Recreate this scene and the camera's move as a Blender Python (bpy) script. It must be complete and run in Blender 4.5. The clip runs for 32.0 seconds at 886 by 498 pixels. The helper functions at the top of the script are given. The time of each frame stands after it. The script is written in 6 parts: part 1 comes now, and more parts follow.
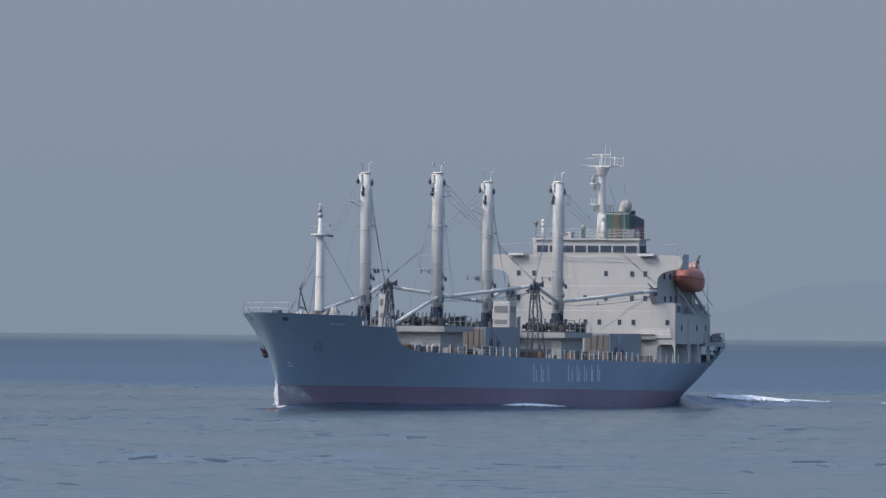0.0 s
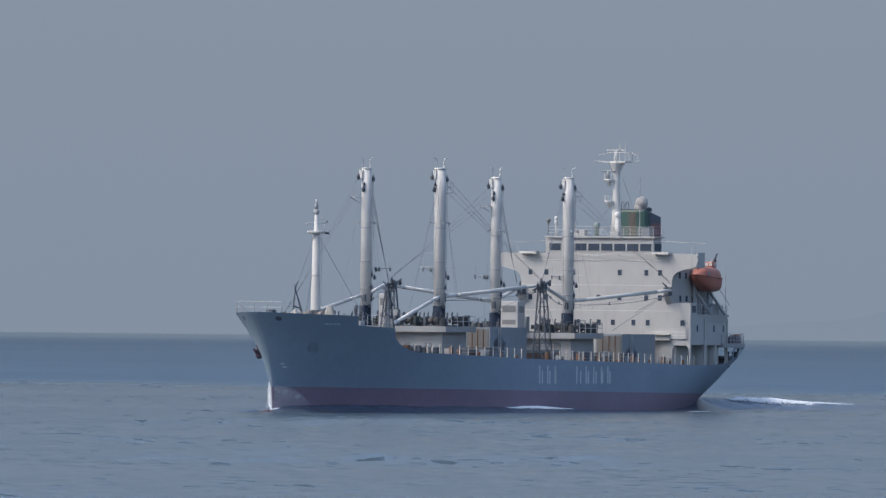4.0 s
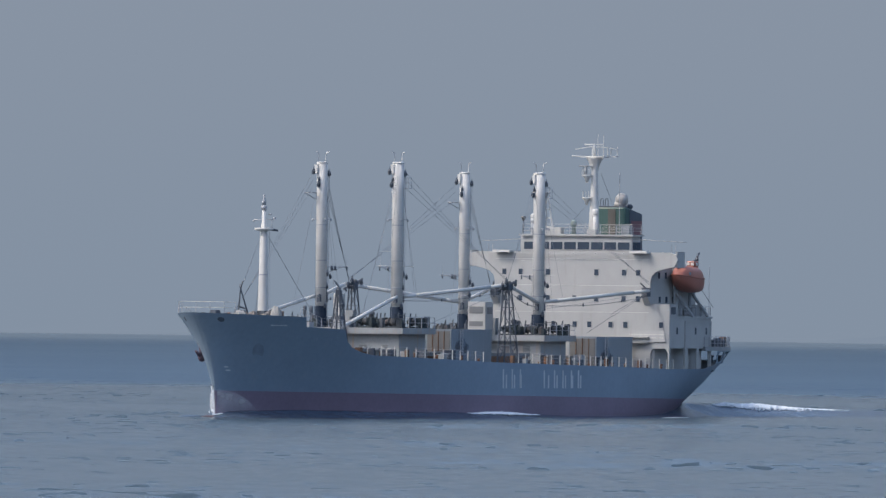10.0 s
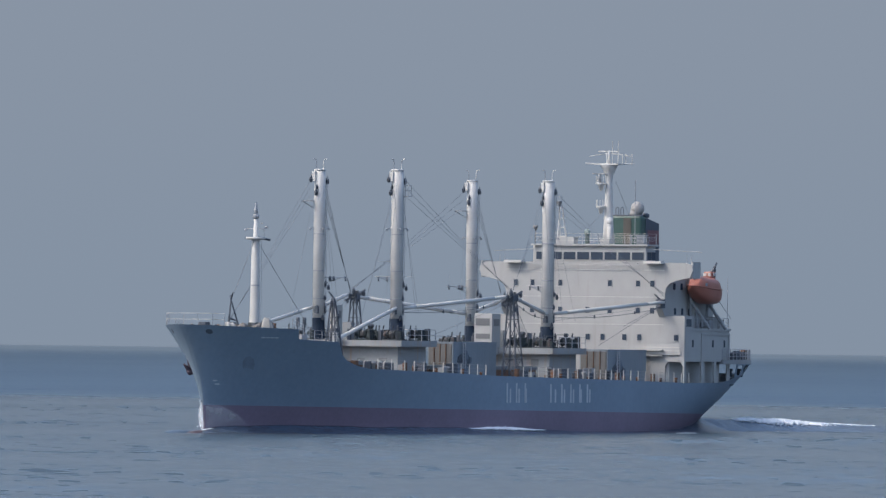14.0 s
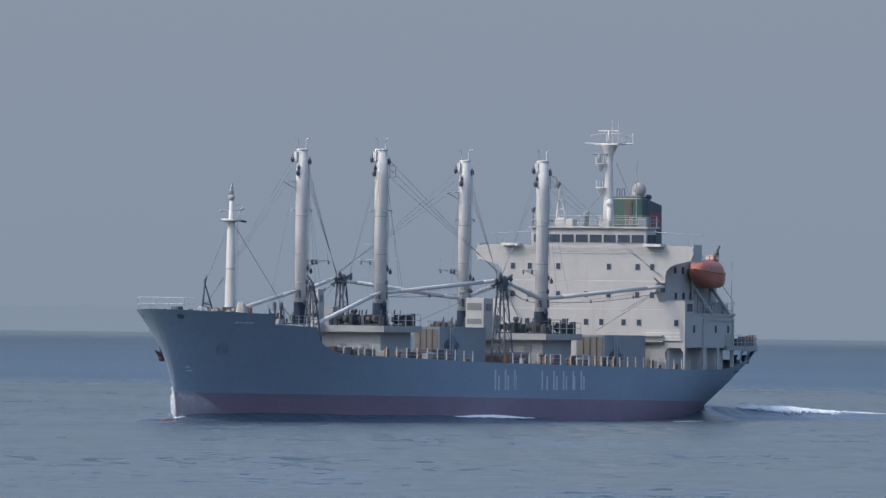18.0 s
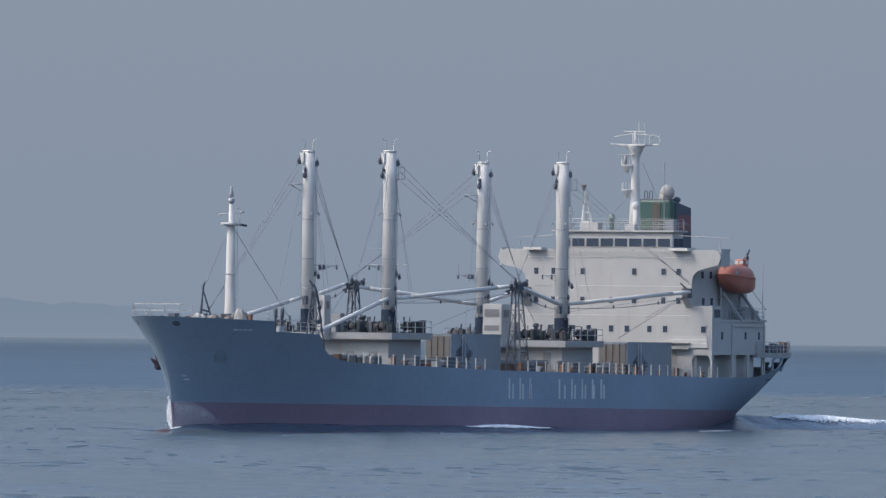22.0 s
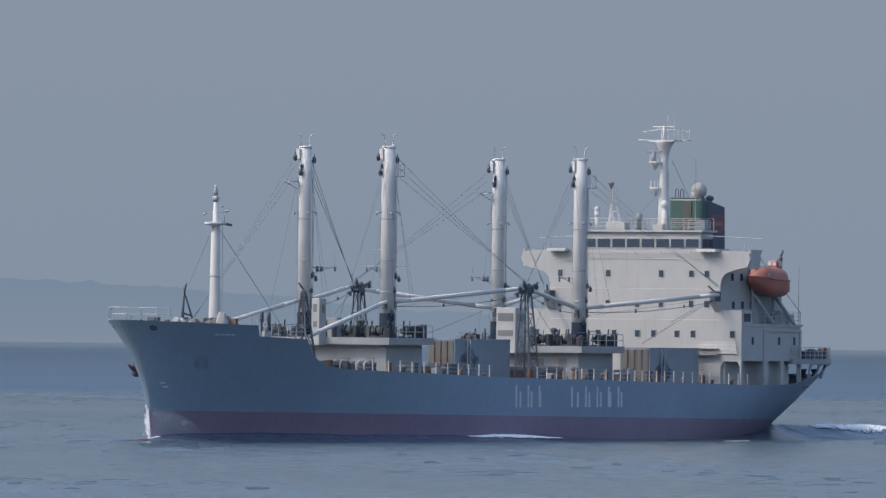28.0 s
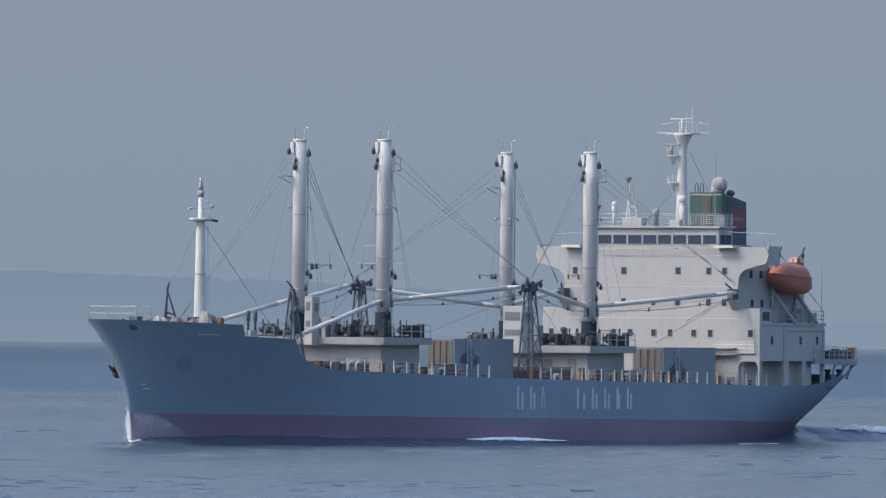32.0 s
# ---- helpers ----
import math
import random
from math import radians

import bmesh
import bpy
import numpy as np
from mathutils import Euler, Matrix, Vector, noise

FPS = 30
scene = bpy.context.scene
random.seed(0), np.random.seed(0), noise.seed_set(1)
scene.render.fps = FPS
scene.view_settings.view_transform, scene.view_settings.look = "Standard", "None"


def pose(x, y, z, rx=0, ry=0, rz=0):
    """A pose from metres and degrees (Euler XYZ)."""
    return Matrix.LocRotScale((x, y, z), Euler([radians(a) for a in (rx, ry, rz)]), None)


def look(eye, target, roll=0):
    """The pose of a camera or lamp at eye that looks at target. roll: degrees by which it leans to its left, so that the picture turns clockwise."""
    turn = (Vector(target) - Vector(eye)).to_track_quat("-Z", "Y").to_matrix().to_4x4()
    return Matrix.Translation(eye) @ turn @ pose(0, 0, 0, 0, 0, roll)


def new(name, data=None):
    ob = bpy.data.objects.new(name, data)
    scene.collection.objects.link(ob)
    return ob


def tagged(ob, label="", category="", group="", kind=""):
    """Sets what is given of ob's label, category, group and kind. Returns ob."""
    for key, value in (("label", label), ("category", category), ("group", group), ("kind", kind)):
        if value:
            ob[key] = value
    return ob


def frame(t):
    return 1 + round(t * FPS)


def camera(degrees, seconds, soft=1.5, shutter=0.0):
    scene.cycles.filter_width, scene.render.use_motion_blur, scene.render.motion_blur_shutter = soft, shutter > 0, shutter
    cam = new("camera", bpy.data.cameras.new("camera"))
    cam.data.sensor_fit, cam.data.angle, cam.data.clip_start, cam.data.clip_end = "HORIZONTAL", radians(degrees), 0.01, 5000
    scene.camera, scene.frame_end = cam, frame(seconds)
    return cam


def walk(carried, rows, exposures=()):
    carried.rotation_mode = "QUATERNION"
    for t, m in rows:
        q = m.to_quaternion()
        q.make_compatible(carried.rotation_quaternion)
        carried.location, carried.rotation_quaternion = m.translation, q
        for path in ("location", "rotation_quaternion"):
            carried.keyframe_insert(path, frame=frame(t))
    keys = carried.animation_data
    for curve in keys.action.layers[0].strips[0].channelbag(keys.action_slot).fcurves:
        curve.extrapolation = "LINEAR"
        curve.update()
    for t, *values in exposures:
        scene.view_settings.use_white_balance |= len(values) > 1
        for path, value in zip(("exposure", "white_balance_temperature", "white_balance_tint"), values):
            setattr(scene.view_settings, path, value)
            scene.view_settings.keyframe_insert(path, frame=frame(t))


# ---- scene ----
EYE = Vector((1001.14, 488.93, 10.23))
DRIFT = Vector((9.4793, -0.5051, 0))  # the ship's way over the water each second, with a little leeway
cam = camera(4.7514, 32.0, soft=1.4)


def aim(yaw, pitch, roll):
    a, e = radians(yaw), radians(pitch)
    return look(EYE, EYE + Vector((math.cos(a) * math.cos(e), math.sin(a) * math.cos(e), math.sin(e))) * 100, roll)


AIM = [  # seconds, heading, pitch, lean in degrees
    (0, -154.9642, 0.3475, 0.533), (0.5, -154.8415, 0.3451, 0.629), (1, -154.7137, 0.3500, 0.736), (1.5, -154.5822, 0.3429, 0.813),
    (2, -154.5269, 0.3311, 0.694), (2.5, -154.4378, 0.3333, 0.743), (3, -154.2983, 0.3321, 0.762), (3.5, -154.1534, 0.3270, 0.673),
    (5.5, -153.6420, 0.4617, 0.584), (6, -153.5221, 0.4709, 0.596), (6.5, -153.6175, 0.3882, 0.565), (7, -153.6864, 0.3610, 0.434),
    (7.5, -153.5019, 0.3981, 0.407), (8, -153.3082, 0.4123, 0.422), (8.5, -153.2297, 0.3762, 0.639), (9, -153.0515, 0.3862, 0.633),
    (9.5, -152.9427, 0.3347, 0.613), (10, -152.7622, 0.3549, 0.716), (10.5, -152.6419, 0.3772, 0.763), (11, -152.5572, 0.3783, 0.759),
    (11.5, -152.4518, 0.3670, 0.695), (12, -152.3006, 0.3636, 0.735), (12.5, -152.1440, 0.3659, 0.689), (13, -151.9842, 0.3646, 0.749),
    (13.5, -151.8259, 0.3752, 0.764), (14, -151.6902, 0.4197, 0.722), (14.5, -151.5419, 0.5074, 0.792), (16.5, -150.9366, 0.2897, 0.835),
    (17, -150.8296, 0.3016, 0.717), (17.5, -150.7384, 0.3008, 0.708), (18, -150.6351, 0.3392, 0.729), (18.5, -150.4150, 0.3645, 0.832),
    (19, -150.2459, 0.3852, 0.915), (19.5, -150.1058, 0.3721, 0.864), (20, -149.9645, 0.3777, 0.827), (20.5, -149.8059, 0.3921, 0.829),
    (21, -149.6477, 0.4015, 0.790), (21.5, -149.5039, 0.3759, 0.802), (22, -149.3684, 0.3734, 0.619), (22.5, -148.8550, 0.3993, 0.420),
    (23, -148.4178, 0.4858, 0.503), (23.5, -148.4324, 0.4766, 0.501), (24, -148.3651, 0.4358, 0.510), (24.5, -148.2243, 0.4436, 0.594),
    (26.5, -147.7008, 0.4198, 0.845), (27, -147.6411, 0.3914, 0.784), (27.5, -147.5345, 0.3688, 0.689), (28, -147.3878, 0.3962, 0.612),
    (28.5, -147.2179, 0.3822, 0.671), (29, -147.0422, 0.3305, 0.623), (29.5, -146.8840, 0.3147, 0.560), (30, -146.7027, 0.3182, 0.522),
    (30.5, -146.4988, 0.3940, 0.504), (31, -146.3074, 0.4348, 0.548), (31.5, -146.1362, 0.4281, 0.516), (32, -145.9713, 0.3914, 0.529),
]

walk(cam, [(t, aim(y, p, r)) for t, y, p, r in AIM], exposures=[(0.0, 1.07), (8.0, 1.08), (20.0, 1.12), (28.0, 1.10), (30.5, 1.18), (32.0, 1.19)])

# ---- daylight: sun from starboard ahead of the ship, hazy sky ----
SUN_AZ, SUN_EL = radians(-40), radians(47)
world = bpy.data.worlds.new("sky")
scene.world = world
world.use_nodes = True
wn = world.node_tree.nodes
sky = wn.new("ShaderNodeTexSky")
sky.sky_type, sky.sun_disc = "NISHITA", False
sky.sun_elevation, sky.sun_rotation = SUN_EL, math.atan2(math.cos(SUN_AZ), math.sin(SUN_AZ))
sky.air_density, sky.dust_density = 1.0, 2.5
world.node_tree.links.new(sky.outputs[0], wn["Background"].inputs[0])
wn["Background"].inputs[1].default_value = 0.15
sun = new("sun", bpy.data.lights.new("sun", "SUN"))
sun.data.energy, sun.data.angle, sun.data.color = 0.67, radians(0.6), (1.0, 0.93, 0.82)
sun_dir = Vector((math.cos(SUN_EL) * math.cos(SUN_AZ), math.cos(SUN_EL) * math.sin(SUN_AZ), math.sin(SUN_EL)))
sun.matrix_world = look(sun_dir * 300, (0, 0, 0))


# ---- materials ----
def paint(name, rgb, rough=0.5, metal=0.0, vary=0.12, scale=0.6, stain=None, stain_amount=0.0, bump=0.02):
    """Weathered paint: broad patches, fine grain and, where asked, streaks that run down."""
    m = bpy.data.materials.new(name)
    m.use_nodes = True
    nt = m.node_tree
    n, link = nt.nodes, nt.links.new
    p = n["Principled BSDF"]
    tc = n.new("ShaderNodeTexCoord")
    big = n.new("ShaderNodeTexNoise")
    big.inputs["Scale"].default_value, big.inputs["Detail"].default_value = scale, 6
    fine = n.new("ShaderNodeTexNoise")
    fine.inputs["Scale"].default_value, fine.inputs["Detail"].default_value = scale * 14, 3
    link(tc.outputs["Object"], big.inputs["Vector"])
    link(tc.outputs["Object"], fine.inputs["Vector"])
    mix = n.new("ShaderNodeMix")
    mix.data_type = "RGBA"
    mix.inputs["A"].default_value = (*[c * (1 - vary) for c in rgb], 1)
    mix.inputs["B"].default_value = (*[min(1, c * (1 + vary)) for c in rgb], 1)
    add = n.new("ShaderNodeMath")
    add.operation = "MULTIPLY_ADD"
    link(fine.outputs["Fac"], add.inputs[0])
    add.inputs[1].default_value = 0.4
    half = n.new("ShaderNodeMath")
    half.operation = "MULTIPLY"
    link(big.outputs["Fac"], half.inputs[0])
    half.inputs[1].default_value = 0.6
    link(half.outputs[0], add.inputs[2])
    ramp = n.new("ShaderNodeMapRange")
    ramp.inputs["From Min"].default_value, ramp.inputs["From Max"].default_value = 0.3, 0.7
    link(add.outputs[0], ramp.inputs["Value"])
    link(ramp.outputs["Result"], mix.inputs["Factor"])
    out = mix.outputs["Result"]
    if stain:
        mp = n.new("ShaderNodeMapping")
        mp.inputs["Scale"].default_value = (1.6, 1.6, 0.16)
        link(tc.outputs["Object"], mp.inputs["Vector"])
        st = n.new("ShaderNodeTexNoise")
        st.inputs["Scale"].default_value, st.inputs["Detail"].default_value = 1.3, 5
        link(mp.outputs["Vector"], st.inputs["Vector"])
        r2 = n.new("ShaderNodeMapRange")
        r2.inputs["From Min"].default_value, r2.inputs["From Max"].default_value = 0.55, 0.8
        r2.inputs["To Max"].default_value = stain_amount
        link(st.outputs["Fac"], r2.inputs["Value"])
        mix2 = n.new("ShaderNodeMix")
        mix2.data_type = "RGBA"
        link(r2.outputs["Result"], mix2.inputs["Factor"])
        link(out, mix2.inputs["A"])
        mix2.inputs["B"].default_value = (*stain, 1)
        out = mix2.outputs["Result"]
    link(out, p.inputs["Base Color"])
    p.inputs["Roughness"].default_value, p.inputs["Metallic"].default_value = rough, metal
    if bump:
        b = n.new("ShaderNodeBump")
        b.inputs["Strength"].default_value, b.inputs["Distance"].default_value = 0.4, bump
        link(big.outputs["Fac"], b.inputs["Height"])
        link(b.outputs["Normal"], p.inputs["Normal"])
    return m


RUST = (0.22, 0.11, 0.07)
WHITE = paint("white_paint", (0.34, 0.342, 0.336), 0.6, stain=(0.235, 0.210, 0.180), stain_amount=0.3, vary=0.07, bump=0.008)
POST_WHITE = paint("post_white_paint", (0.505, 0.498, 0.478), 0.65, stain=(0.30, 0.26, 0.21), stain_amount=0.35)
HULL_BLUE = paint("hull_blue_paint", (0.188, 0.250, 0.315), 0.6, vary=0.1, scale=0.15, stain=(0.222, 0.264, 0.308), stain_amount=0.5, bump=0.008)
BOOT_RED = paint("boot_topping_red", (0.190, 0.147, 0.195), 0.65, vary=0.13, scale=0.2, bump=0.008)
WINCH_GREY = paint("winch_paint", (0.042, 0.050, 0.058), 0.85, vary=0.3, scale=2, stain=RUST, stain_amount=0.4)
DECK_GREY = paint("deck_paint", (0.16, 0.17, 0.18), 0.7, stain=RUST, stain_amount=0.5)
HOUSE_GREY = paint("house_grey_paint", (0.232, 0.246, 0.256), 0.5, stain=(0.30, 0.20, 0.135), stain_amount=0.75)
DARK = paint("dark_steel_paint", (0.075, 0.088, 0.108), 0.85, stain=(0.13, 0.10, 0.085), stain_amount=0.4)
POST_DARK = paint("post_foot_paint", (0.020, 0.030, 0.048), 0.9, bump=0)
POST_DARK.node_tree.nodes["Principled BSDF"].inputs["Specular IOR Level"].default_value = 0.1
STEEL = paint("galvanised_steel", (0.30, 0.31, 0.33), 0.6, 0.1)
WIRE = paint("wire_rope", (0.14, 0.155, 0.18), 0.6, 0.3, bump=0)
BOX_GREY = paint("store_box_paint", (0.1947, 0.2299, 0.2612), 0.55, stain=(0.1425, 0.1805, 0.2232), stain_amount=0.5)
BOX_TAN = paint("store_box_door_paint", (0.15, 0.148, 0.145), 0.8, stain=(0.064, 0.048, 0.041), stain_amount=0.7)
RUSTY = paint("rusty_steel", (0.150, 0.080, 0.050), 0.85, vary=0.45, scale=1.5, stain=(0.19, 0.175, 0.16), stain_amount=0.6)
ORANGE = paint("lifeboat_orange", (0.33, 0.118, 0.083), 0.45, vary=0.08)
GREEN = paint("funnel_green_paint", (0.031, 0.078, 0.07), 0.45)
RED = paint("funnel_red_paint", (0.150, 0.055, 0.065), 0.45)
GLASS_DARK = paint("window_glass", (0.045, 0.061, 0.086), 0.2, vary=0.05, bump=0)
GLASS_DARK.node_tree.nodes["Principled BSDF"].inputs["Specular IOR Level"].default_value = 0.12
LETTER = paint("letter_white_paint", (0.44, 0.47, 0.50), 0.5, vary=0.15, scale=1.2)
GEAR_BLUE = paint("navy_gear", (0.135, 0.17, 0.21), 0.8, vary=0.35, scale=1.5)
CANVAS = paint("canvas", (0.29, 0.285, 0.27), 0.95, vary=0.2, scale=2)
ROPE = paint("mooring_rope", (0.17, 0.148, 0.125), 0.9, vary=0.25, scale=3)


def water(name, drifting, ior=1.333, near=(0.049, 0.072, 0.088), far=(0.031, 0.065, 0.102)):
    """Sea water; drifting: the ripples go with the sheet, otherwise they lie still in the world."""
    m = bpy.data.materials.new(name)
    m.use_nodes = True
    nt = m.node_tree
    n, link = nt.nodes, nt.links.new
    p = n["Principled BSDF"]
    geo = n.new("ShaderNodeNewGeometry")
    where = n.new("ShaderNodeTexCoord").outputs["Object"] if drifting else geo.outputs["Position"]

    def ripple(along, across, detail, turn=30.0, source=None):
        """Noise whose patches are so many metres long along and across the strait."""
        mp = n.new("ShaderNodeMapping")
        mp.vector_type = "TEXTURE"
        mp.inputs["Rotation"].default_value = (0, 0, radians(turn))
        mp.inputs["Scale"].default_value = (along, across, 1)
        link(source or where, mp.inputs["Vector"])
        t = n.new("ShaderNodeTexNoise")
        t.inputs["Scale"].default_value, t.inputs["Detail"].default_value = 1.0, detail
        link(mp.outputs["Vector"], t.inputs["Vector"])
        return t.outputs["Fac"]

    def fma(x, k, y):
        q = n.new("ShaderNodeMath")
        q.operation = "MULTIPLY_ADD"
        link(x, q.inputs[0])
        q.inputs[1].default_value = k
        if isinstance(y, float):
            q.inputs[2].default_value = y
        else:
            link(y, q.inputs[2])
        return q.outputs[0]

    def span(x, lo, hi, to_lo, to_hi):
        r = n.new("ShaderNodeMapRange")
        r.interpolation_type = "SMOOTHSTEP"
        r.inputs["From Min"].default_value, r.inputs["From Max"].default_value = lo, hi
        r.inputs["To Min"].default_value, r.inputs["To Max"].default_value = to_lo, to_hi
        link(x, r.inputs["Value"])
        return r.outputs["Result"]

    # a wind line crosses the strait: rippled water beyond it, smoother water on the near side
    dist = n.new("ShaderNodeVectorMath")
    dist.operation = "DISTANCE"
    link(geo.outputs["Position"], dist.inputs[0])
    dist.inputs[1].default_value = (EYE.x, EYE.y, 0)
    edge_at = fma(ripple(420, 130, 4, source=geo.outputs["Position"]), 420.0, dist.outputs["Value"])
    zone = span(edge_at, 1570, 1800, 0.0, 1.0)
    bands = ripple(900, 520, 3, source=geo.outputs["Position"])
    col = n.new("ShaderNodeMix")
    col.data_type = "RGBA"
    col.inputs["A"].default_value = (*near, 1)
    col.inputs["B"].default_value = (*far, 1)
    link(zone, col.inputs["Factor"])
    link(col.outputs["Result"], p.inputs["Base Color"])
    rough = fma(zone, 0.16, 0.17)
    link(fma(bands, 0.10, rough), p.inputs["Roughness"])
    b = n.new("ShaderNodeBump")
    b.inputs["Strength"].default_value, b.inputs["Distance"].default_value = 0.75, 0.16
    link(ripple(1.3, 1.0, 3, 55), b.inputs["Height"])
    # short steep ripple faces in loose drifts, which mirror less of the low sky
    short = fma(ripple(70, 26, 2), 0.5, ripple(3.4, 2.3, 3))
    long = fma(ripple(150, 60, 2), 0.5, ripple(15, 3.6, 2))
    steep = n.new("ShaderNodeMath")
    steep.operation = "MAXIMUM"
    link(span(short, 0.79, 0.95, 0.0, 0.2), steep.inputs[0])
    link(span(long, 0.84, 1.0, 0.0, 0.02), steep.inputs[1])
    calm = n.new("ShaderNodeMath")
    calm.operation = "MULTIPLY"
    link(steep.outputs[0], calm.inputs[0])
    link(fma(zone, -0.75, 1.0) if drifting else fma(zone, -0.1, 0.15), calm.inputs[1])
    steep = calm
    link(span(steep.outputs[0], 0.0, 0.25, 0.5, 0.08), p.inputs["Specular IOR Level"])
    link(span(steep.outputs[0], 0.0, 0.25, ior, min(ior, 1.13)), p.inputs["IOR"])
    lean = n.new("ShaderNodeVectorMath")
    lean.operation = "SCALE"
    lean.inputs[0].default_value = (math.cos(radians(30)), math.sin(radians(30)), 0)
    link(steep.outputs[0], lean.inputs["Scale"])
    total = n.new("ShaderNodeVectorMath")
    total.operation = "ADD"
    link(b.outputs["Normal"], total.inputs[0])
    link(lean.outputs["Vector"], total.inputs[1])
    unit = n.new("ShaderNodeVectorMath")
    unit.operation = "NORMALIZE"
    link(total.outputs["Vector"], unit.inputs[0])
    link(unit.outputs["Vector"], p.inputs["Normal"])
    return m


SEA = water("sea_water", True)
# lower IOR mirrors less sky, so these waves and ripples stay dark
SHIP_WAVE = water("ship_wave_water", False, 1.2, (0.058, 0.085, 0.125), (0.058, 0.085, 0.125))


def glow(name, low, high, z0, z1, fade=None):
    """A plain distant glow whose colour changes with height; fade: heights between which it thins out into the sky."""
    m = bpy.data.materials.new(name)
    m.use_nodes = True
    nt = m.node_tree
    n, link = nt.nodes, nt.links.new
    n.remove(n["Principled BSDF"])
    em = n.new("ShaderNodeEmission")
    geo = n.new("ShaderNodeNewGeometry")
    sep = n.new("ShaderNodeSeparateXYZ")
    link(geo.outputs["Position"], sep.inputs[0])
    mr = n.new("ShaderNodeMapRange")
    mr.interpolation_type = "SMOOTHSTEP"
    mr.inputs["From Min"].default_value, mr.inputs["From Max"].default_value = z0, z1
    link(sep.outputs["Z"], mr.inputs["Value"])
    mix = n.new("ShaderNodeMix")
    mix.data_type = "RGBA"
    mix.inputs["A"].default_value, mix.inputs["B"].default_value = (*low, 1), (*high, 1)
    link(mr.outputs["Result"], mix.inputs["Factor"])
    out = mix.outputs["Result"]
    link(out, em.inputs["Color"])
    shader = em.outputs[0]
    if fade:
        tr = n.new("ShaderNodeBsdfTransparent")
        fr = n.new("ShaderNodeMapRange")
        fr.interpolation_type = "SMOOTHSTEP"
        fr.inputs["From Min"].default_value, fr.inputs["From Max"].default_value = fade
        link(sep.outputs["Z"], fr.inputs["Value"])
        ms = n.new("ShaderNodeMixShader")
        link(fr.outputs["Result"], ms.inputs[0])
        link(shader, ms.inputs[1])
        link(tr.outputs[0], ms.inputs[2])
        shader = ms.outputs[0]
    link(shader, n["Material Output"].inputs["Surface"])
    return m


HAZE = glow("hazy_sky", (0.1076, 0.1335, 0.1707), (0.1156, 0.1381, 0.1729), 0, 170, fade=(900, 1490))
# haze, paler towards the foot, is put into the hills' own glow
HILL_HAZE_GLOW = glow("hazy_hillside", (0.0958, 0.1223, 0.1605), (0.0867, 0.1143, 0.1562), 0, 40)
FAR_HILL_GLOW = glow("far_hazy_hillside", (0.1031, 0.1291, 0.1672), (0.0997, 0.1258, 0.1651), 0, 30)


def low_haze_glow():
    """A glowing see-through sheet stands in for haze on the far water: thickest a little above the horizon line, gone
    above and below.
    """
    m = glow("low_haze_glow", (0.1087, 0.1348, 0.1718), (0.1121, 0.1371, 0.1729), 0, 12)
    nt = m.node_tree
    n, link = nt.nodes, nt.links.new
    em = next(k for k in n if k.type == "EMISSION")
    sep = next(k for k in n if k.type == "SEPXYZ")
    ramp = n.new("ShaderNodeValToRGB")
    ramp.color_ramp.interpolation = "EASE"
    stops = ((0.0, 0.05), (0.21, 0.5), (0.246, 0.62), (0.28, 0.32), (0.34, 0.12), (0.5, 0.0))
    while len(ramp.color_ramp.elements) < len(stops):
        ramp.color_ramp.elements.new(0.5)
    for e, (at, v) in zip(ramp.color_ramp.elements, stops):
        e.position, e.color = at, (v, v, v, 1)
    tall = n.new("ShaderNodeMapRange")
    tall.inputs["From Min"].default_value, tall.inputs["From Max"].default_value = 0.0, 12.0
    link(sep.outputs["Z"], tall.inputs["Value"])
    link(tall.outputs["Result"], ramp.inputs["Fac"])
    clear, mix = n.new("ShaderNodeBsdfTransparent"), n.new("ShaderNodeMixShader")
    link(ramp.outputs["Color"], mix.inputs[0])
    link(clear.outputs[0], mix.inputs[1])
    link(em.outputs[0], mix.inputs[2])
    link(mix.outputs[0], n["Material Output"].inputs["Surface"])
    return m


LOW_HAZE_GLOW = low_haze_glow()


# ---- mesh helpers ----
def box(bm, x0, x1, y0, y1, z0, z1):
    v = [bm.verts.new(c) for c in ((x0, y0, z0), (x1, y0, z0), (x1, y1, z0), (x0, y1, z0), (x0, y0, z1), (x1, y0, z1), (x1, y1, z1), (x0, y1, z1))]
    for f in ((3, 2, 1, 0), (4, 5, 6, 7), (0, 1, 5, 4), (1, 2, 6, 5), (2, 3, 7, 6), (3, 0, 4, 7)):
        bm.faces.new([v[i] for i in f])


def rod(bm, a, b, r0, r1=None, n=8, caps=True):
    """A round bar from a to b, r0 thick at a and r1 at b."""
    a, b = Vector(a), Vector(b)
    r1 = r0 if r1 is None else r1
    q = (b - a).to_track_quat("Z", "Y")
    rings = []
    for c, r in ((a, r0), (b, r1)):
        rings.append([bm.verts.new(c + q @ Vector((r * math.cos(2 * math.pi * k / n), r * math.sin(2 * math.pi * k / n), 0))) for k in range(n)])
    for k in range(n):
        f = bm.faces.new((rings[0][k], rings[0][(k + 1) % n], rings[1][(k + 1) % n], rings[1][k]))
        f.smooth = n > 6
    if caps:
        bm.faces.new(rings[0][::-1])
        bm.faces.new(rings[1])


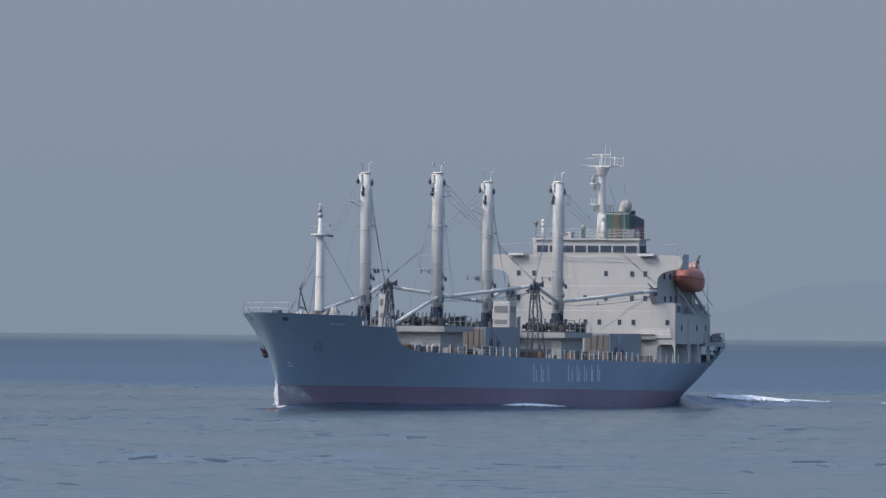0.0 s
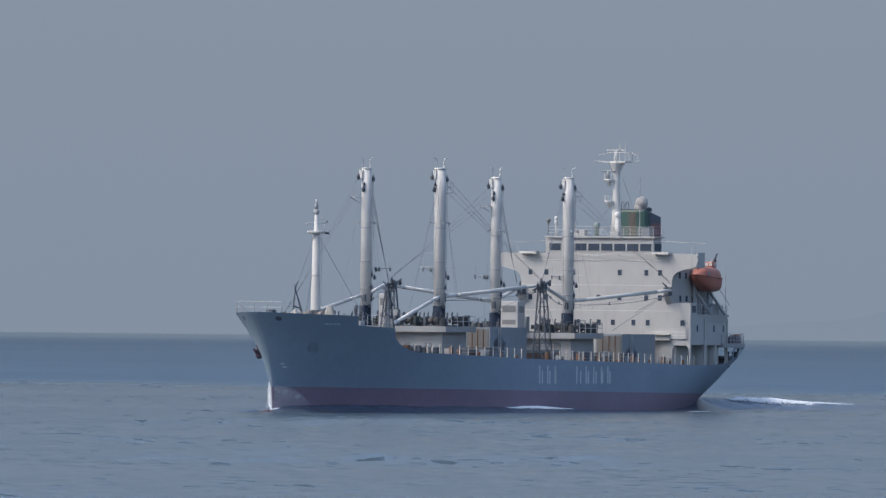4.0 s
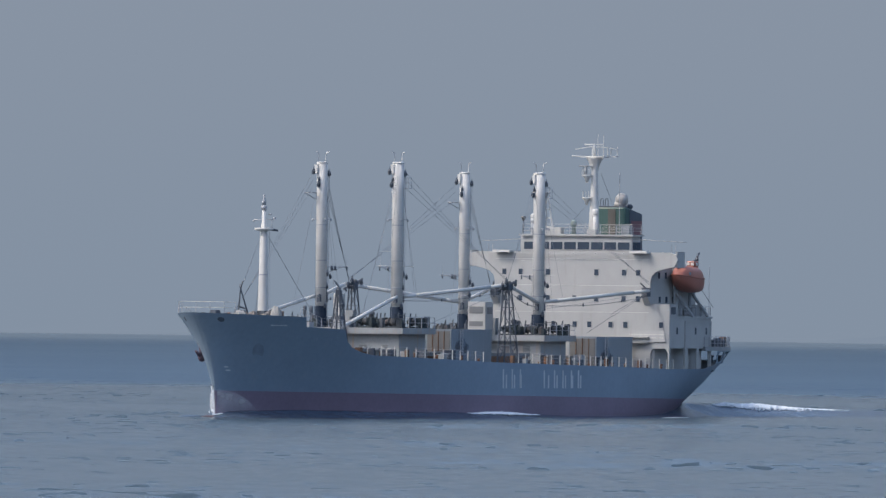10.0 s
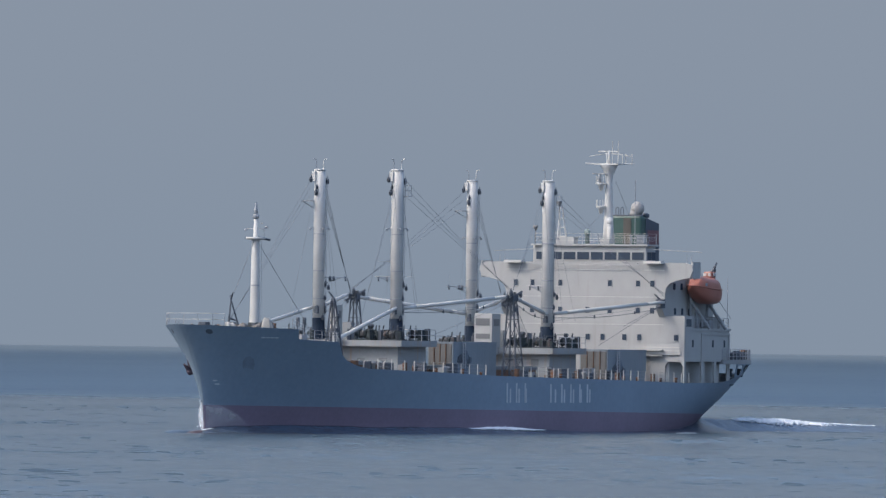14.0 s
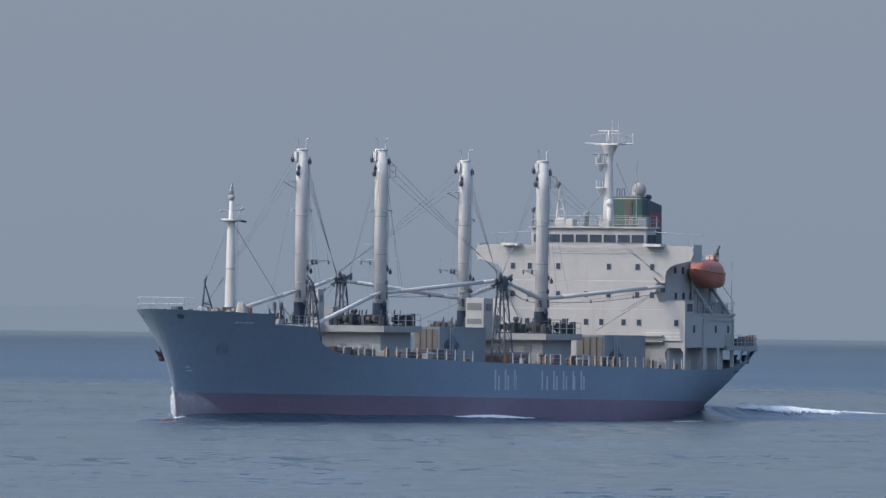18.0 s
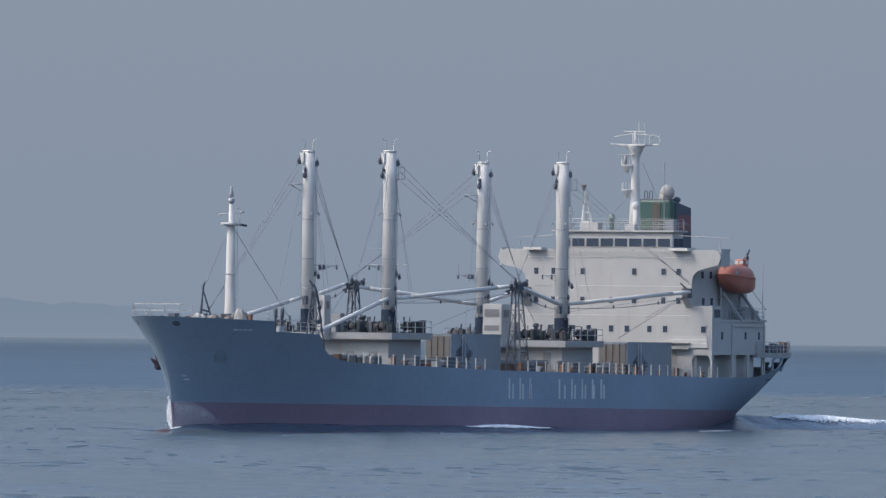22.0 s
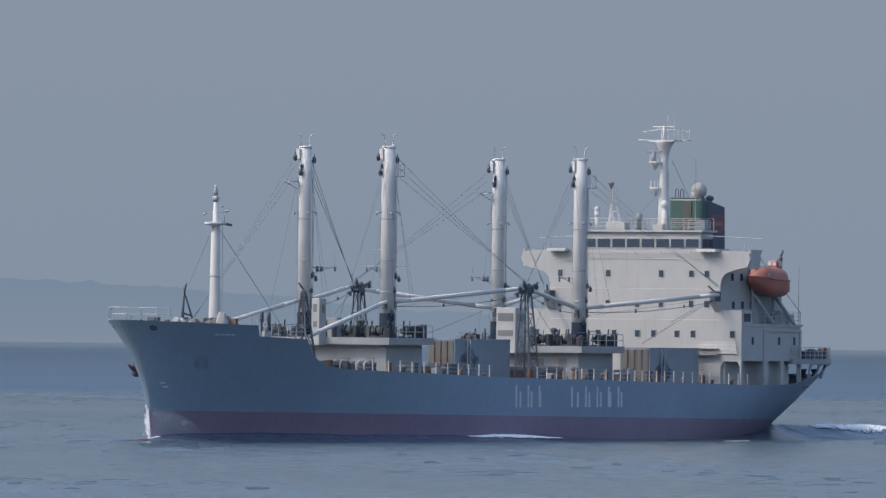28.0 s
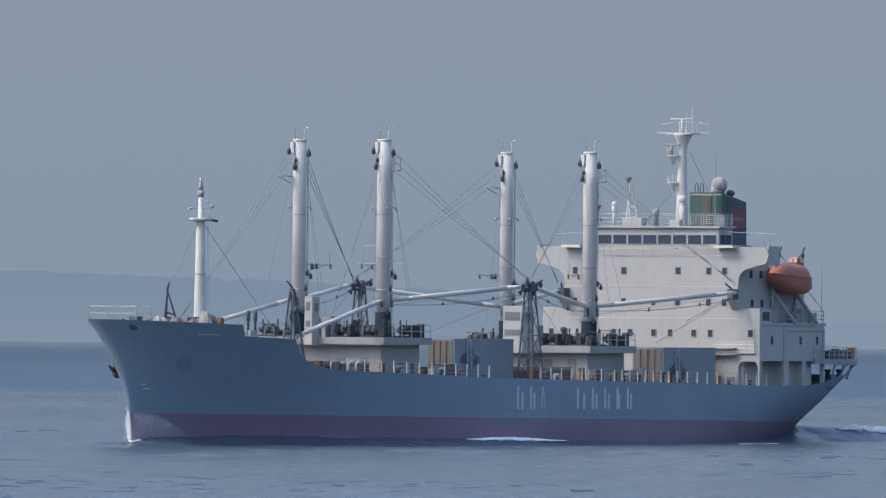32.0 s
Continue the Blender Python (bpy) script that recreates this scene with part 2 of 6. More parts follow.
def path(bm, pts, r, n=6):
    """A round bar bent along a line of points, in one piece."""
    pts = [Vector(p) for p in pts]
    rings = []
    for i, p in enumerate(pts):
        d = (pts[min(i + 1, len(pts) - 1)] - pts[max(i - 1, 0)]).normalized()
        side = d.cross(Vector((0, 0, 1)))
        side = side.normalized() if side.length > 0.05 else Vector((1, 0, 0))
        up = side.cross(d)
        rings.append([bm.verts.new(p + r * (side * math.cos(2 * math.pi * k / n) + up * math.sin(2 * math.pi * k / n))) for k in range(n)])
    for p, q in zip(rings, rings[1:]):
        for k in range(n):
            bm.faces.new((p[k], p[(k + 1) % n], q[(k + 1) % n], q[k])).smooth = n > 6
    bm.faces.new(rings[0][::-1])
    bm.faces.new(rings[-1])


def turned(bm, centre, profile, n=16):
    """A body of revolution about the upright through centre; profile: (radius, height)."""
    c = Vector(centre)
    rings = [[bm.verts.new(c + Vector((r * math.cos(2 * math.pi * k / n), r * math.sin(2 * math.pi * k / n), z))) for k in range(n)] for r, z in profile]
    for p, q in zip(rings, rings[1:]):
        for k in range(n):
            bm.faces.new((p[k], p[(k + 1) % n], q[(k + 1) % n], q[k])).smooth = True
    bm.faces.new(rings[0][::-1])
    bm.faces.new(rings[-1])


def slab(bm, outline, z0, z1):
    """An upright prism over an outline of (x, y), counter-clockwise from above."""
    lo, hi = [bm.verts.new((x, y, z0)) for x, y in outline], [bm.verts.new((x, y, z1)) for x, y in outline]
    bm.faces.new(lo[::-1])
    bm.faces.new(hi)
    k = len(outline)
    for i in range(k):
        bm.faces.new((lo[i], lo[(i + 1) % k], hi[(i + 1) % k], hi[i]))


def ball(bm, centre, rx, ry, rz, n=14, m=8):
    rows = []
    for j in range(1, m):
        a = math.pi * j / m - math.pi / 2
        rows.append([bm.verts.new((centre[0] + rx * math.cos(a) * math.cos(2 * math.pi * k / n), centre[1] + ry * math.cos(a) * math.sin(2 * math.pi * k / n), centre[2] + rz * math.sin(a))) for k in range(n)])
    lo, hi = bm.verts.new((centre[0], centre[1], centre[2] - rz)), bm.verts.new((centre[0], centre[1], centre[2] + rz))
    for p, q in zip(rows, rows[1:]):
        for k in range(n):
            bm.faces.new((p[k], p[(k + 1) % n], q[(k + 1) % n], q[k])).smooth = True
    for k in range(n):
        bm.faces.new((lo, rows[0][(k + 1) % n], rows[0][k])).smooth = True
        bm.faces.new((rows[-1][k], rows[-1][(k + 1) % n], hi)).smooth = True


def part(name, bm, material, parent=None, label="", bevel=0.0):
    """Links a bmesh as one mesh object under a thing or a part."""
    if bevel:
        bmesh.ops.bevel(bm, geom=[e for e in bm.edges if not all(f.smooth for f in e.link_faces)], offset=bevel, segments=2, affect="EDGES", profile=0.5)
    bmesh.ops.recalc_face_normals(bm, faces=bm.faces)
    me = bpy.data.meshes.new(name)
    bm.to_mesh(me)
    bm.free()
    me.materials.append(material)
    ob = new(name, me)
    if parent:
        ob.parent = parent
    if label:
        ob["label"] = label
    return ob


def made(draw, *args):
    bm = bmesh.new()
    draw(bm, *args)
    return bm


# ---- the setting ----
def curve(table, x):
    """Straight interpolation in a table of (x, value) pairs, x rising."""
    if x <= table[0][0]:
        return table[0][1]
    for (a, va), (b, vb) in zip(table, table[1:]):
        if x <= b:
            return va + (vb - va) * (x - a) / (b - a)
    return table[-1][1]


def sea_sheet(name, edge_r):
    """One sheet of sea out to the horizon, finest where the ship passes, with low wind waves on it."""
    a = np.concatenate([np.arange(-158.0, -140.99, 0.032), np.linspace(-138, 198, 60)])
    a = np.radians(a)
    r = np.concatenate([[0.02, 100, 250, 400, 480], np.arange(520, 1000, 1.0), np.arange(1000, 1800, 1.7), np.linspace(1810, edge_r, 60)])
    A, R = np.meshgrid(a, r)
    X, Y = EYE.x + R * np.cos(A), EYE.y + R * np.sin(A)
    rnd = np.random.RandomState(4)
    Z = np.zeros_like(X)
    for k in range(26):
        lam = 2.6 * (1 + rnd.rand() * 3.2)
        th = radians(32) + rnd.randn() * 0.55
        Z += 0.0028 * lam ** 0.9 * np.sin(2 * np.pi * (X * np.cos(th) + Y * np.sin(th)) / lam + rnd.rand() * 6.28)
    patch = np.zeros_like(X)
    for k in range(8):
        lam = 45 + rnd.rand() * 160
        th = rnd.rand() * 6.28
        patch += np.sin(2 * np.pi * (X * np.cos(th) + Y * np.sin(th)) / lam + rnd.rand() * 6.28)
    Z *= np.clip(0.8 + 0.22 * patch, 0.25, 1.7)
    Z *= np.clip((R - 500) / 60, 0, 1) * np.clip((1790 - R) / 200, 0, 1)
    n, m = X.shape
    verts = np.stack([X, Y, Z], -1).reshape(-1, 3)
    i = np.arange(n * m).reshape(n, m)
    j = np.roll(i, -1, axis=1)
    quads = np.stack([i[:-1], i[1:], j[1:], j[:-1]], -1).reshape(-1, 4)[:, ::-1]
    me = bpy.data.meshes.new(name)
    me.vertices.add(len(verts))
    me.vertices.foreach_set("co", verts.astype(np.float32).ravel())
    me.loops.add(quads.size)
    me.loops.foreach_set("vertex_index", quads.astype(np.int32).ravel())
    me.polygons.add(len(quads))
    me.polygons.foreach_set("loop_start", np.arange(0, quads.size, 4, dtype=np.int32))
    me.polygons.foreach_set("use_smooth", np.ones(len(quads), dtype=bool))
    me.update(calc_edges=True)
    me.validate()
    me.materials.append(SEA)
    return new(name, me)


sea = tagged(sea_sheet("water", 4780), "calm blue-grey sea with a darker wind line", "sea", kind="structure")


def sky_band(bm, r=4900, zs=(-40, 60, 200, 400, 650, 1000, 1500), n=192):
    rings = [[bm.verts.new((EYE.x + r * math.cos(2 * math.pi * k / n), EYE.y + r * math.sin(2 * math.pi * k / n), z)) for k in range(n)] for z in zs]
    for p, q in zip(rings, rings[1:]):
        for k in range(n):
            bm.faces.new((p[k], q[k], q[(k + 1) % n], p[(k + 1) % n])).smooth = True


tagged(part("backdrop", made(sky_band), HAZE), "pale grey-blue haze above the horizon", "sky", kind="structure")


# glowing ring that imitates haze over the far water
tagged(part("backdrop", made(sky_band, 3400, (0, 4, 8, 12)), LOW_HAZE_GLOW), "thin pale glowing sheet standing in for haze on the horizon", "haze", kind="structure")


def ridge(bm, profile, r, depth=160):
    """A long low hill; profile: (heading in degrees from the shore, height)."""
    a0, a1 = profile[0][0], profile[-1][0]
    steps = 260
    rows = []
    for k in range(steps + 1):
        a = a0 + (a1 - a0) * k / steps
        h = curve(profile, a) * 1.01
        h = max(0.0, h + 1.6 * (noise.noise((a * 9, 3, 0))) * min(1, h / 12) + 0.7 * noise.noise((a * 40, 7, 0)) * min(1, h / 12))
        c, s = math.cos(radians(a)), math.sin(radians(a))
        rows.append([bm.verts.new((EYE.x + (r + d) * c, EYE.y + (r + d) * s, z)) for d, z in ((-depth * 0.5, -2), (-depth * 0.25, h * 0.55), (0, h), (depth * 0.5, -2))])
    for p, q in zip(rows, rows[1:]):
        for j in range(3):
            bm.faces.new((p[j], q[j], q[j + 1], p[j + 1])).smooth = True


HEADLAND = [(-149.22, 0.0), (-149.16, 5.9), (-149.05, 8.9), (-148.9, 10.6), (-148.35, 10.9), (-147.9, 11.3), (-147.4, 9.1), (-146.8, 0.0)]
HILL_LEFT = [(-148.25, 0.0), (-147.97, 11.0), (-147.88, 13.0), (-147.56, 15.2), (-147.25, 15.2), (-146.93, 17.5), (-146.50, 21.4), (-146.03, 23.9), (-145.55, 26.2), (-145.02, 28.1), (-144.38, 29.4), (-143.75, 30.9), (-143.32, 29.4), (-140.78, 27.4), (-137.60, 19.4), (-133.36, 0.0)]
HILL_RIGHT = [(-161.98, 0.0), (-159.86, 18.7), (-158.27, 27.2), (-157.37, 26.1), (-156.89, 24.0), (-156.57, 14.4), (-156.15, 9.1), (-155.41, 4.9), (-154.67, 0.0)]
tagged(part("hill", made(ridge, HILL_LEFT, 4770), HILL_HAZE_GLOW), "long low wooded hill, self-lit in a faint haze colour", "hill", kind="structure")
tagged(part("hill", made(ridge, HEADLAND, 4776), FAR_HILL_GLOW), "headland with a steep end, self-lit in a faint haze colour", "hill", kind="structure")
tagged(part("hill", made(ridge, HILL_RIGHT, 4775), FAR_HILL_GLOW), "distant hill, self-lit in almost the sky's haze colour", "hill", kind="structure")

# ---- the ship: x forward from the stem head, y to port, z up from the waterline ----
ship = new("cargo_ship")
tagged(ship, "blue-hulled cargo ship with white derrick posts under way", "ship")
BEAM = 11.2
STERN = [(-2, -91.5), (0, -96.6), (1.8, -99.0), (3.5, -101.4), (5.9, -104.2), (11, -104.4)]
TOP = [(-104.2, 5.9), (-97, 5.7), (-93.5, 5.0), (-83, 4.95), (-69, 5.2), (-40, 5.6), (-19.2, 6.2), (-17.8, 6.45), (-16.5, 6.9), (-15.8, 7.5), (-15.3, 8.7), (-10.5, 8.93), (-10.4, 9.85), (0, 10.2)]
BOW_DECK = [(0, 0.2), (0.3, 1.1), (1, 2.0), (2, 2.9), (3.5, 3.9), (6, 5.2), (10, 6.8), (14, 8.3), (18, 9.6), (22, 10.6), (27, 11.2)]
BOW_WATER = [(0, 0.1), (6, 1.6), (12, 3.8), (20, 7.6), (28, 10.3), (36, 11.2)]
AFT_DECK = [(0, 6.2), (1, 7.3), (3, 8.6), (6, 9.8), (11, 10.8), (17, 11.2)]
AFT_WATER = [(0, 4.6), (8, 8.2), (16, 10.4), (24, 11.2)]


def stem_at(z):
    return -5.4 + 4.6 * (max(0.0, z) / 10.2) ** 2.0


def eased(table, x, span):
    """The table's value, rounded off at its corners, but exact at its start."""
    span = min(span, max(0.0, x - table[0][0]), max(0.0, table[-1][0] - x)) if x < table[-1][0] else 0.0
    return sum(curve(table, x + span * k / 3) for k in range(-3, 4)) / 7


def hull_point(x_top, z):
    zt = curve(TOP, x_top)
    e0, s1, e1 = curve(STERN, zt), stem_at(z), curve(STERN, z)
    u = x_top / e0
    x = s1 + (e1 - s1) * u
    w = max(0.0, min(1.0, z / 10.2)) ** 1.25
    f = eased(BOW_WATER, s1 - x, 2.0) * (1 - w) + eased(BOW_DECK, s1 - x, 2.0) * w
    v = max(0.0, min(1.0, z / 5.9))
    a = curve(AFT_WATER, x - e1) * (1 - v) + curve(AFT_DECK, x - e1) * v
    return x, min(f, a, BEAM), z


STATIONS = [0, -0.08, -0.2, -0.4, -0.7, -1, -1.5, -2, -3.2, -4.6, -6, -7.5, -10.4, -10.5, -11.5, -13.5, -14.6, -15.3, -15.8, -16.5, -17.8, -19.2, -22, -25, -30, -35, -40, -50, -60, -69, -76, -83, -88, -92, -95, -97, -98.5, -100, -101.4, -102.6, -103.5, -104.2]
RISE = [k / 14 for k in range(15)]


def top_at(x):
    """The station whose upper edge lies at x."""
    a = x
    for _ in range(10):
        a += x - hull_point(a, curve(TOP, a))[0]
    return a


def hull_skin(bm, levels):
    grid = {}
    for side in (1, -1):
        for i, x in enumerate(STATIONS):
            for j, z in enumerate(levels(x)):
                px, py, pz = hull_point(x, z)
                grid[side, i, j] = bm.verts.new((px, py * side, pz))
    m = len(levels(0))
    for side in (1, -1):
        for i in range(len(STATIONS) - 1):
            for j in range(m - 1):
                q = [grid[side, i, j], grid[side, i + 1, j], grid[side, i + 1, j + 1], grid[side, i, j + 1]]
                bm.faces.new(q if side == 1 else q[::-1]).smooth = True
    for i in (0, len(STATIONS) - 1):
        for j in range(m - 1):
            bm.faces.new((grid[1, i, j], grid[-1, i, j], grid[-1, i, j + 1], grid[1, i, j + 1]))


def boot(x):
    """Height of the boot topping's upper edge, lower aft than forward."""
    return 2.65 + 0.0085 * x


hull = part("hull", made(hull_skin, lambda x: [boot(x) + (curve(TOP, x) - boot(x)) * w for w in RISE]), HULL_BLUE, ship, "dark blue welded steel hull")
part("boot_topping", made(hull_skin, lambda x: [-2 + (boot(x) + 2) * w for w in (0, 0.25, 0.45, 0.65, 0.82, 1)]), BOOT_RED, ship, "dull red underwater paint")


def deck_sheet(bm, x0, x1, drop):
    xs = [x for x in STATIONS if x1 <= x <= x0]
    for a, b in zip(xs, xs[1:]):
        za, zb = curve(TOP, a), curve(TOP, b)
        pa, pb = hull_point(a, za - drop), hull_point(b, zb - drop)
        ya, yb = max(0.05, pa[1] - 0.06), max(0.05, pb[1] - 0.06)
        v = [bm.verts.new(c) for c in ((pa[0], ya, za - drop), (pa[0], -ya, za - drop), (pb[0], -yb, zb - drop), (pb[0], yb, zb - drop))]
        bm.faces.new(v)


part("forecastle_deck", made(deck_sheet, -0.4, -15.5, 0.9), DECK_GREY, ship)
part("main_deck", made(deck_sheet, -16.5, -104.2, 0.12), DECK_GREY, ship, "worn grey steel main deck")

# ---- accommodation ----
FRONT = -82.6


def front_plate(bm):
    half = [(9.1, 4.95), (9.1, 6.6), (9.4, 7.05), (10.8, 7.05), (11.1, 6.6), (11.1, 4.95), (11.25, 4.95), (11.25, 11.65), (9.0, 11.65), (9.0, 13.9), (9.15, 14.5), (9.6, 14.95), (10.4, 15.2), (11.8, 15.5), (12.1, 16.2), (11.9, 16.75), (11.2, 16.95)]
    ring = half + [(-y, z) for y, z in half[::-1]]
    a = [bm.verts.new((FRONT, y, z)) for y, z in ring]
    b = [bm.verts.new((FRONT - 0.35, y, z)) for y, z in ring]
    bm.faces.new(a)
    bm.faces.new(b[::-1])
    k = len(ring)
    for i in range(k):
        bm.faces.new((a[i], b[i], b[(i + 1) % k], a[(i + 1) % k]))


house = part("accommodation", made(front_plate), WHITE, ship, "white steel accommodation block with small square windows")


def block(name, x0, x1, y0, y1, z0, z1, mat=None, parent=None, label="", bevel=0.0):
    return part(name, made(box, min(x0, x1), max(x0, x1), min(y0, y1), max(y0, y1), min(z0, z1), max(z0, z1)), mat or WHITE, parent or ship, label, bevel)


block("lower_house", FRONT - 0.35, -94.0, -9.4, 9.4, 4.85, 10.35)
block("upper_house", FRONT - 0.35, -93.5, -8.9, 8.9, 10.35, 15.6)


def flank(x):
    """Half breadth of the lower house's side, which draws in aft with the hull."""
    return 11.2 - 1.45 * (FRONT - x) / 12.9


def side_strip(bm, x0, x1, side, z0, z1, out=0.0, thick=0.12):
    ring = [(x0, flank(x0) + out), (x1, flank(x1) + out), (x1, flank(x1) + out - thick), (x0, flank(x0) + out - thick)]
    slab(bm, [(x, y * side) for x, y in ring], z0, z1)


AFT_END = -95.5
part("boat_deck", made(slab, [(FRONT - 0.35, 11.2), (AFT_END - 0.2, flank(AFT_END) + 0.1), (AFT_END - 0.2, -flank(AFT_END) - 0.1), (FRONT - 0.35, -11.2)], 10.2, 10.42), WHITE, ship)
block("wing_deck", FRONT - 0.35, -84.6, -11.9, 11.9, 15.5, 15.75)
for s in (1, -1):
    block("wing_bulwark", FRONT - 0.2, -84.5, s * 11.8, s * 12.0, 15.4, 17.05)
    part("side_plating", made(side_strip, FRONT - 0.35, AFT_END, s, 7.1, 10.2), WHITE, ship)
    for x0, x1 in ((-87.4, -88.5), (-91.2, -91.9), (AFT_END + 0.6, AFT_END)):
        part("side_plating", made(side_strip, x0, x1, s, 4.9, 7.1), WHITE, ship)
    part("side_band", made(side_strip, -87.4, AFT_END, s, 9.75, 9.95, 0.1, 0.1), WHITE, ship)
    part("side_rib", made(side_strip, -87.4, -87.65, s, 5.2, 9.75, 0.09, 0.09), WHITE, ship)
    part("side_rib", made(side_strip, AFT_END + 0.3, AFT_END, s, 5.2, 9.75, 0.09, 0.09), WHITE, ship)
    part("boat_deck_bulwark", made(side_strip, FRONT - 0.35, -84.9, s, 10.42, 11.65, 0.01), WHITE, ship)
    block("wing_ledge", FRONT + 0.8, FRONT, s * 6.9, s * 8.9, 16.85, 17.1, POST_WHITE)
bridge = block("bridge", -83.6, -85.7, -6.3, 6.3, 15.7, 18.6, bevel=0.05)
block("bridge_roof", -83.3, -86.0, -6.6, 6.6, 18.6, 18.78)
block("chart_house", -85.7, -91.0, -7.6, 3.0, 15.7, 18.7)


def windows(parent, xf, ys, z, w, h, name="window"):
    for y in ys:
        fr = part(name, made(box, xf, xf + 0.05, y - w / 2 - 0.05, y + w / 2 + 0.05, z - h / 2 - 0.05, z + h / 2 + 0.05), WHITE, parent)
        part("pane", made(box, xf + 0.052, xf + 0.06, y - w / 2, y + w / 2, z - h / 2, z + h / 2), GLASS_DARK, fr, "dark window glass")


windows(ship, FRONT, (7.6, 5.98, 2.8, -2.8, -5.98, -7.87), 14.86, 0.46, 0.58)
windows(ship, FRONT, (7.6, 5.98, 2.8, 0.3, -2.8, -5.98, -7.87), 12.15, 0.46, 0.58)
windows(ship, FRONT, (10.32, 6.2, 4.5, 2.05, 0.35, -2.1, -3.8, -6.2, -10.3), 9.47, 0.46, 0.58)
windows(ship, -83.6, [-5.43 + 1.55 * k for k in range(8)], 17.6, 1.34, 0.76, "bridge_window")


def raked(bm, x0, x1, top0, top1, y0, y1, z0, lean=0.15):
    """An upright plate or block whose top falls towards the stern and whose after edge leans."""
    side = [(x0, z0), (x0, top0), (x0 - 0.5, top0), (x1 + lean, top1), (x1, z0)]
    a, b = [bm.verts.new((x, y0, z)) for x, z in side], [bm.verts.new((x, y1, z)) for x, z in side]
    bm.faces.new(a)
    bm.faces.new(b[::-1])
    for i in range(5):
        bm.faces.new((a[i], a[i - 1], b[i - 1], b[i]))


funnel = part("funnel", made(raked, -91.8, -95.7, 21.75, 21.1, -1.75, 1.75, 15.6), GREEN, ship, "dark green funnel browned by heat", bevel=0.2)
funnel.location.x = 0.5
for s in (1, -1):
    part("funnel_flank", made(raked, -92.7, -95.75, 21.45, 21.0, 1.6 * s, 1.82 * s, 15.7), DARK, funnel, "dark funnel side plate")

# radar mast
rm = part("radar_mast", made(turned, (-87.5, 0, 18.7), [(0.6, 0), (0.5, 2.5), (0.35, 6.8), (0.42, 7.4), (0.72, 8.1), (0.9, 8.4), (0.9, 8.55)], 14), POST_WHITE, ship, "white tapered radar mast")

# ---- derrick posts and booms ----
FWD, AFT = -35.05, -66.3


POST_R = (0.55, 0.60)  # starboard and port posts


def post(x, y, z0, z1):
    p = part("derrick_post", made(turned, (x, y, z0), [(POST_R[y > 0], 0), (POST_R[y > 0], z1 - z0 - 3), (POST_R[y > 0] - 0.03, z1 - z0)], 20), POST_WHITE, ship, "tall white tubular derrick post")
    part("post_foot", made(rod, (x, y, z0 - 2.0), (x, y, z0 + 2.1), POST_R[y > 0] + 0.06, POST_R[y > 0] + 0.06, 20), POST_DARK, p, "dark blue painted foot")
    return p


P1, P2 = post(FWD, -4.28, 8.9, 25.25), post(FWD, 4.28, 8.9, 25.25)
P3, P4 = post(AFT, -4.28, 8.3, 24.75), post(AFT, 4.28, 8.3, 24.75)


def boom(parent, a, b):
    a, b = Vector(a), Vector(b)
    m1, m2 = a.lerp(b, 0.12), a.lerp(b, 0.85)
    bm = bmesh.new()
    rod(bm, a, m1, 0.16, 0.195, 12)
    rod(bm, m1, m2, 0.195, 0.195, 12)
    rod(bm, m2, b, 0.195, 0.15, 12)
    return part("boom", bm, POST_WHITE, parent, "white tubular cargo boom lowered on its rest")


boom(P2, (FWD + 0.6, 4.6, 12.0), (-19.6, 6.2, 8.9))
boom(P1, (FWD + 0.6, -4.6, 12.0), (-19.6, -6.6, 8.9))
boom(P2, (FWD - 0.7, 4.6, 12.0), (-49.4, 9.1, 13.3))
boom(P1, (FWD - 0.7, -4.6, 12.0), (-49.6, -9.1, 13.3))
boom(P4, (AFT + 0.6, 4.6, 11.6), (-50.4, 9.1, 13.2))
boom(P3, (AFT + 0.6, -4.6, 11.6), (-50.4, -9.1, 13.2))
boom(P4, (AFT - 0.7, 4.6, 11.7), (FRONT + 0.6, 9.2, 13.0))
boom(P3, (AFT - 0.7, -4.6, 11.7), (FRONT + 0.6, -9.2, 13.0))

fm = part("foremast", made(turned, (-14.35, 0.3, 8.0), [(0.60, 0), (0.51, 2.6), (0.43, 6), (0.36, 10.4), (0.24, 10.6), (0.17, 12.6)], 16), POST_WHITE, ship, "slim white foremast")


# ---- fittings that repeat ----
def shared(name, data, parent, at, turn=0.0, label=""):
    ob = new(name, data)
    ob.parent = parent
    ob.matrix_basis = pose(*at, 0, 0, turn)
    if label:
        ob["label"] = label
    return ob


def mesh_of(name, bm, material):
    bmesh.ops.recalc_face_normals(bm, faces=bm.faces)
    me = bpy.data.meshes.new(name)
    bm.to_mesh(me)
    bm.free()
    me.materials.append(material)
    return me


RAIL_WHITE = paint("rail_white_paint", (0.50, 0.48, 0.44), 0.5, vary=0.2, scale=2, stain=RUST, stain_amount=0.6)
STANCHION = mesh_of("stanchion", made(rod, (0, 0, 0), (0, 0, 1.08), 0.058, 0.048, 6), RAIL_WHITE)
SHORT_STANCHION = mesh_of("stanchion", made(rod, (0, 0, 0), (0, 0, 1.0), 0.04, 0.035, 6), STEEL)


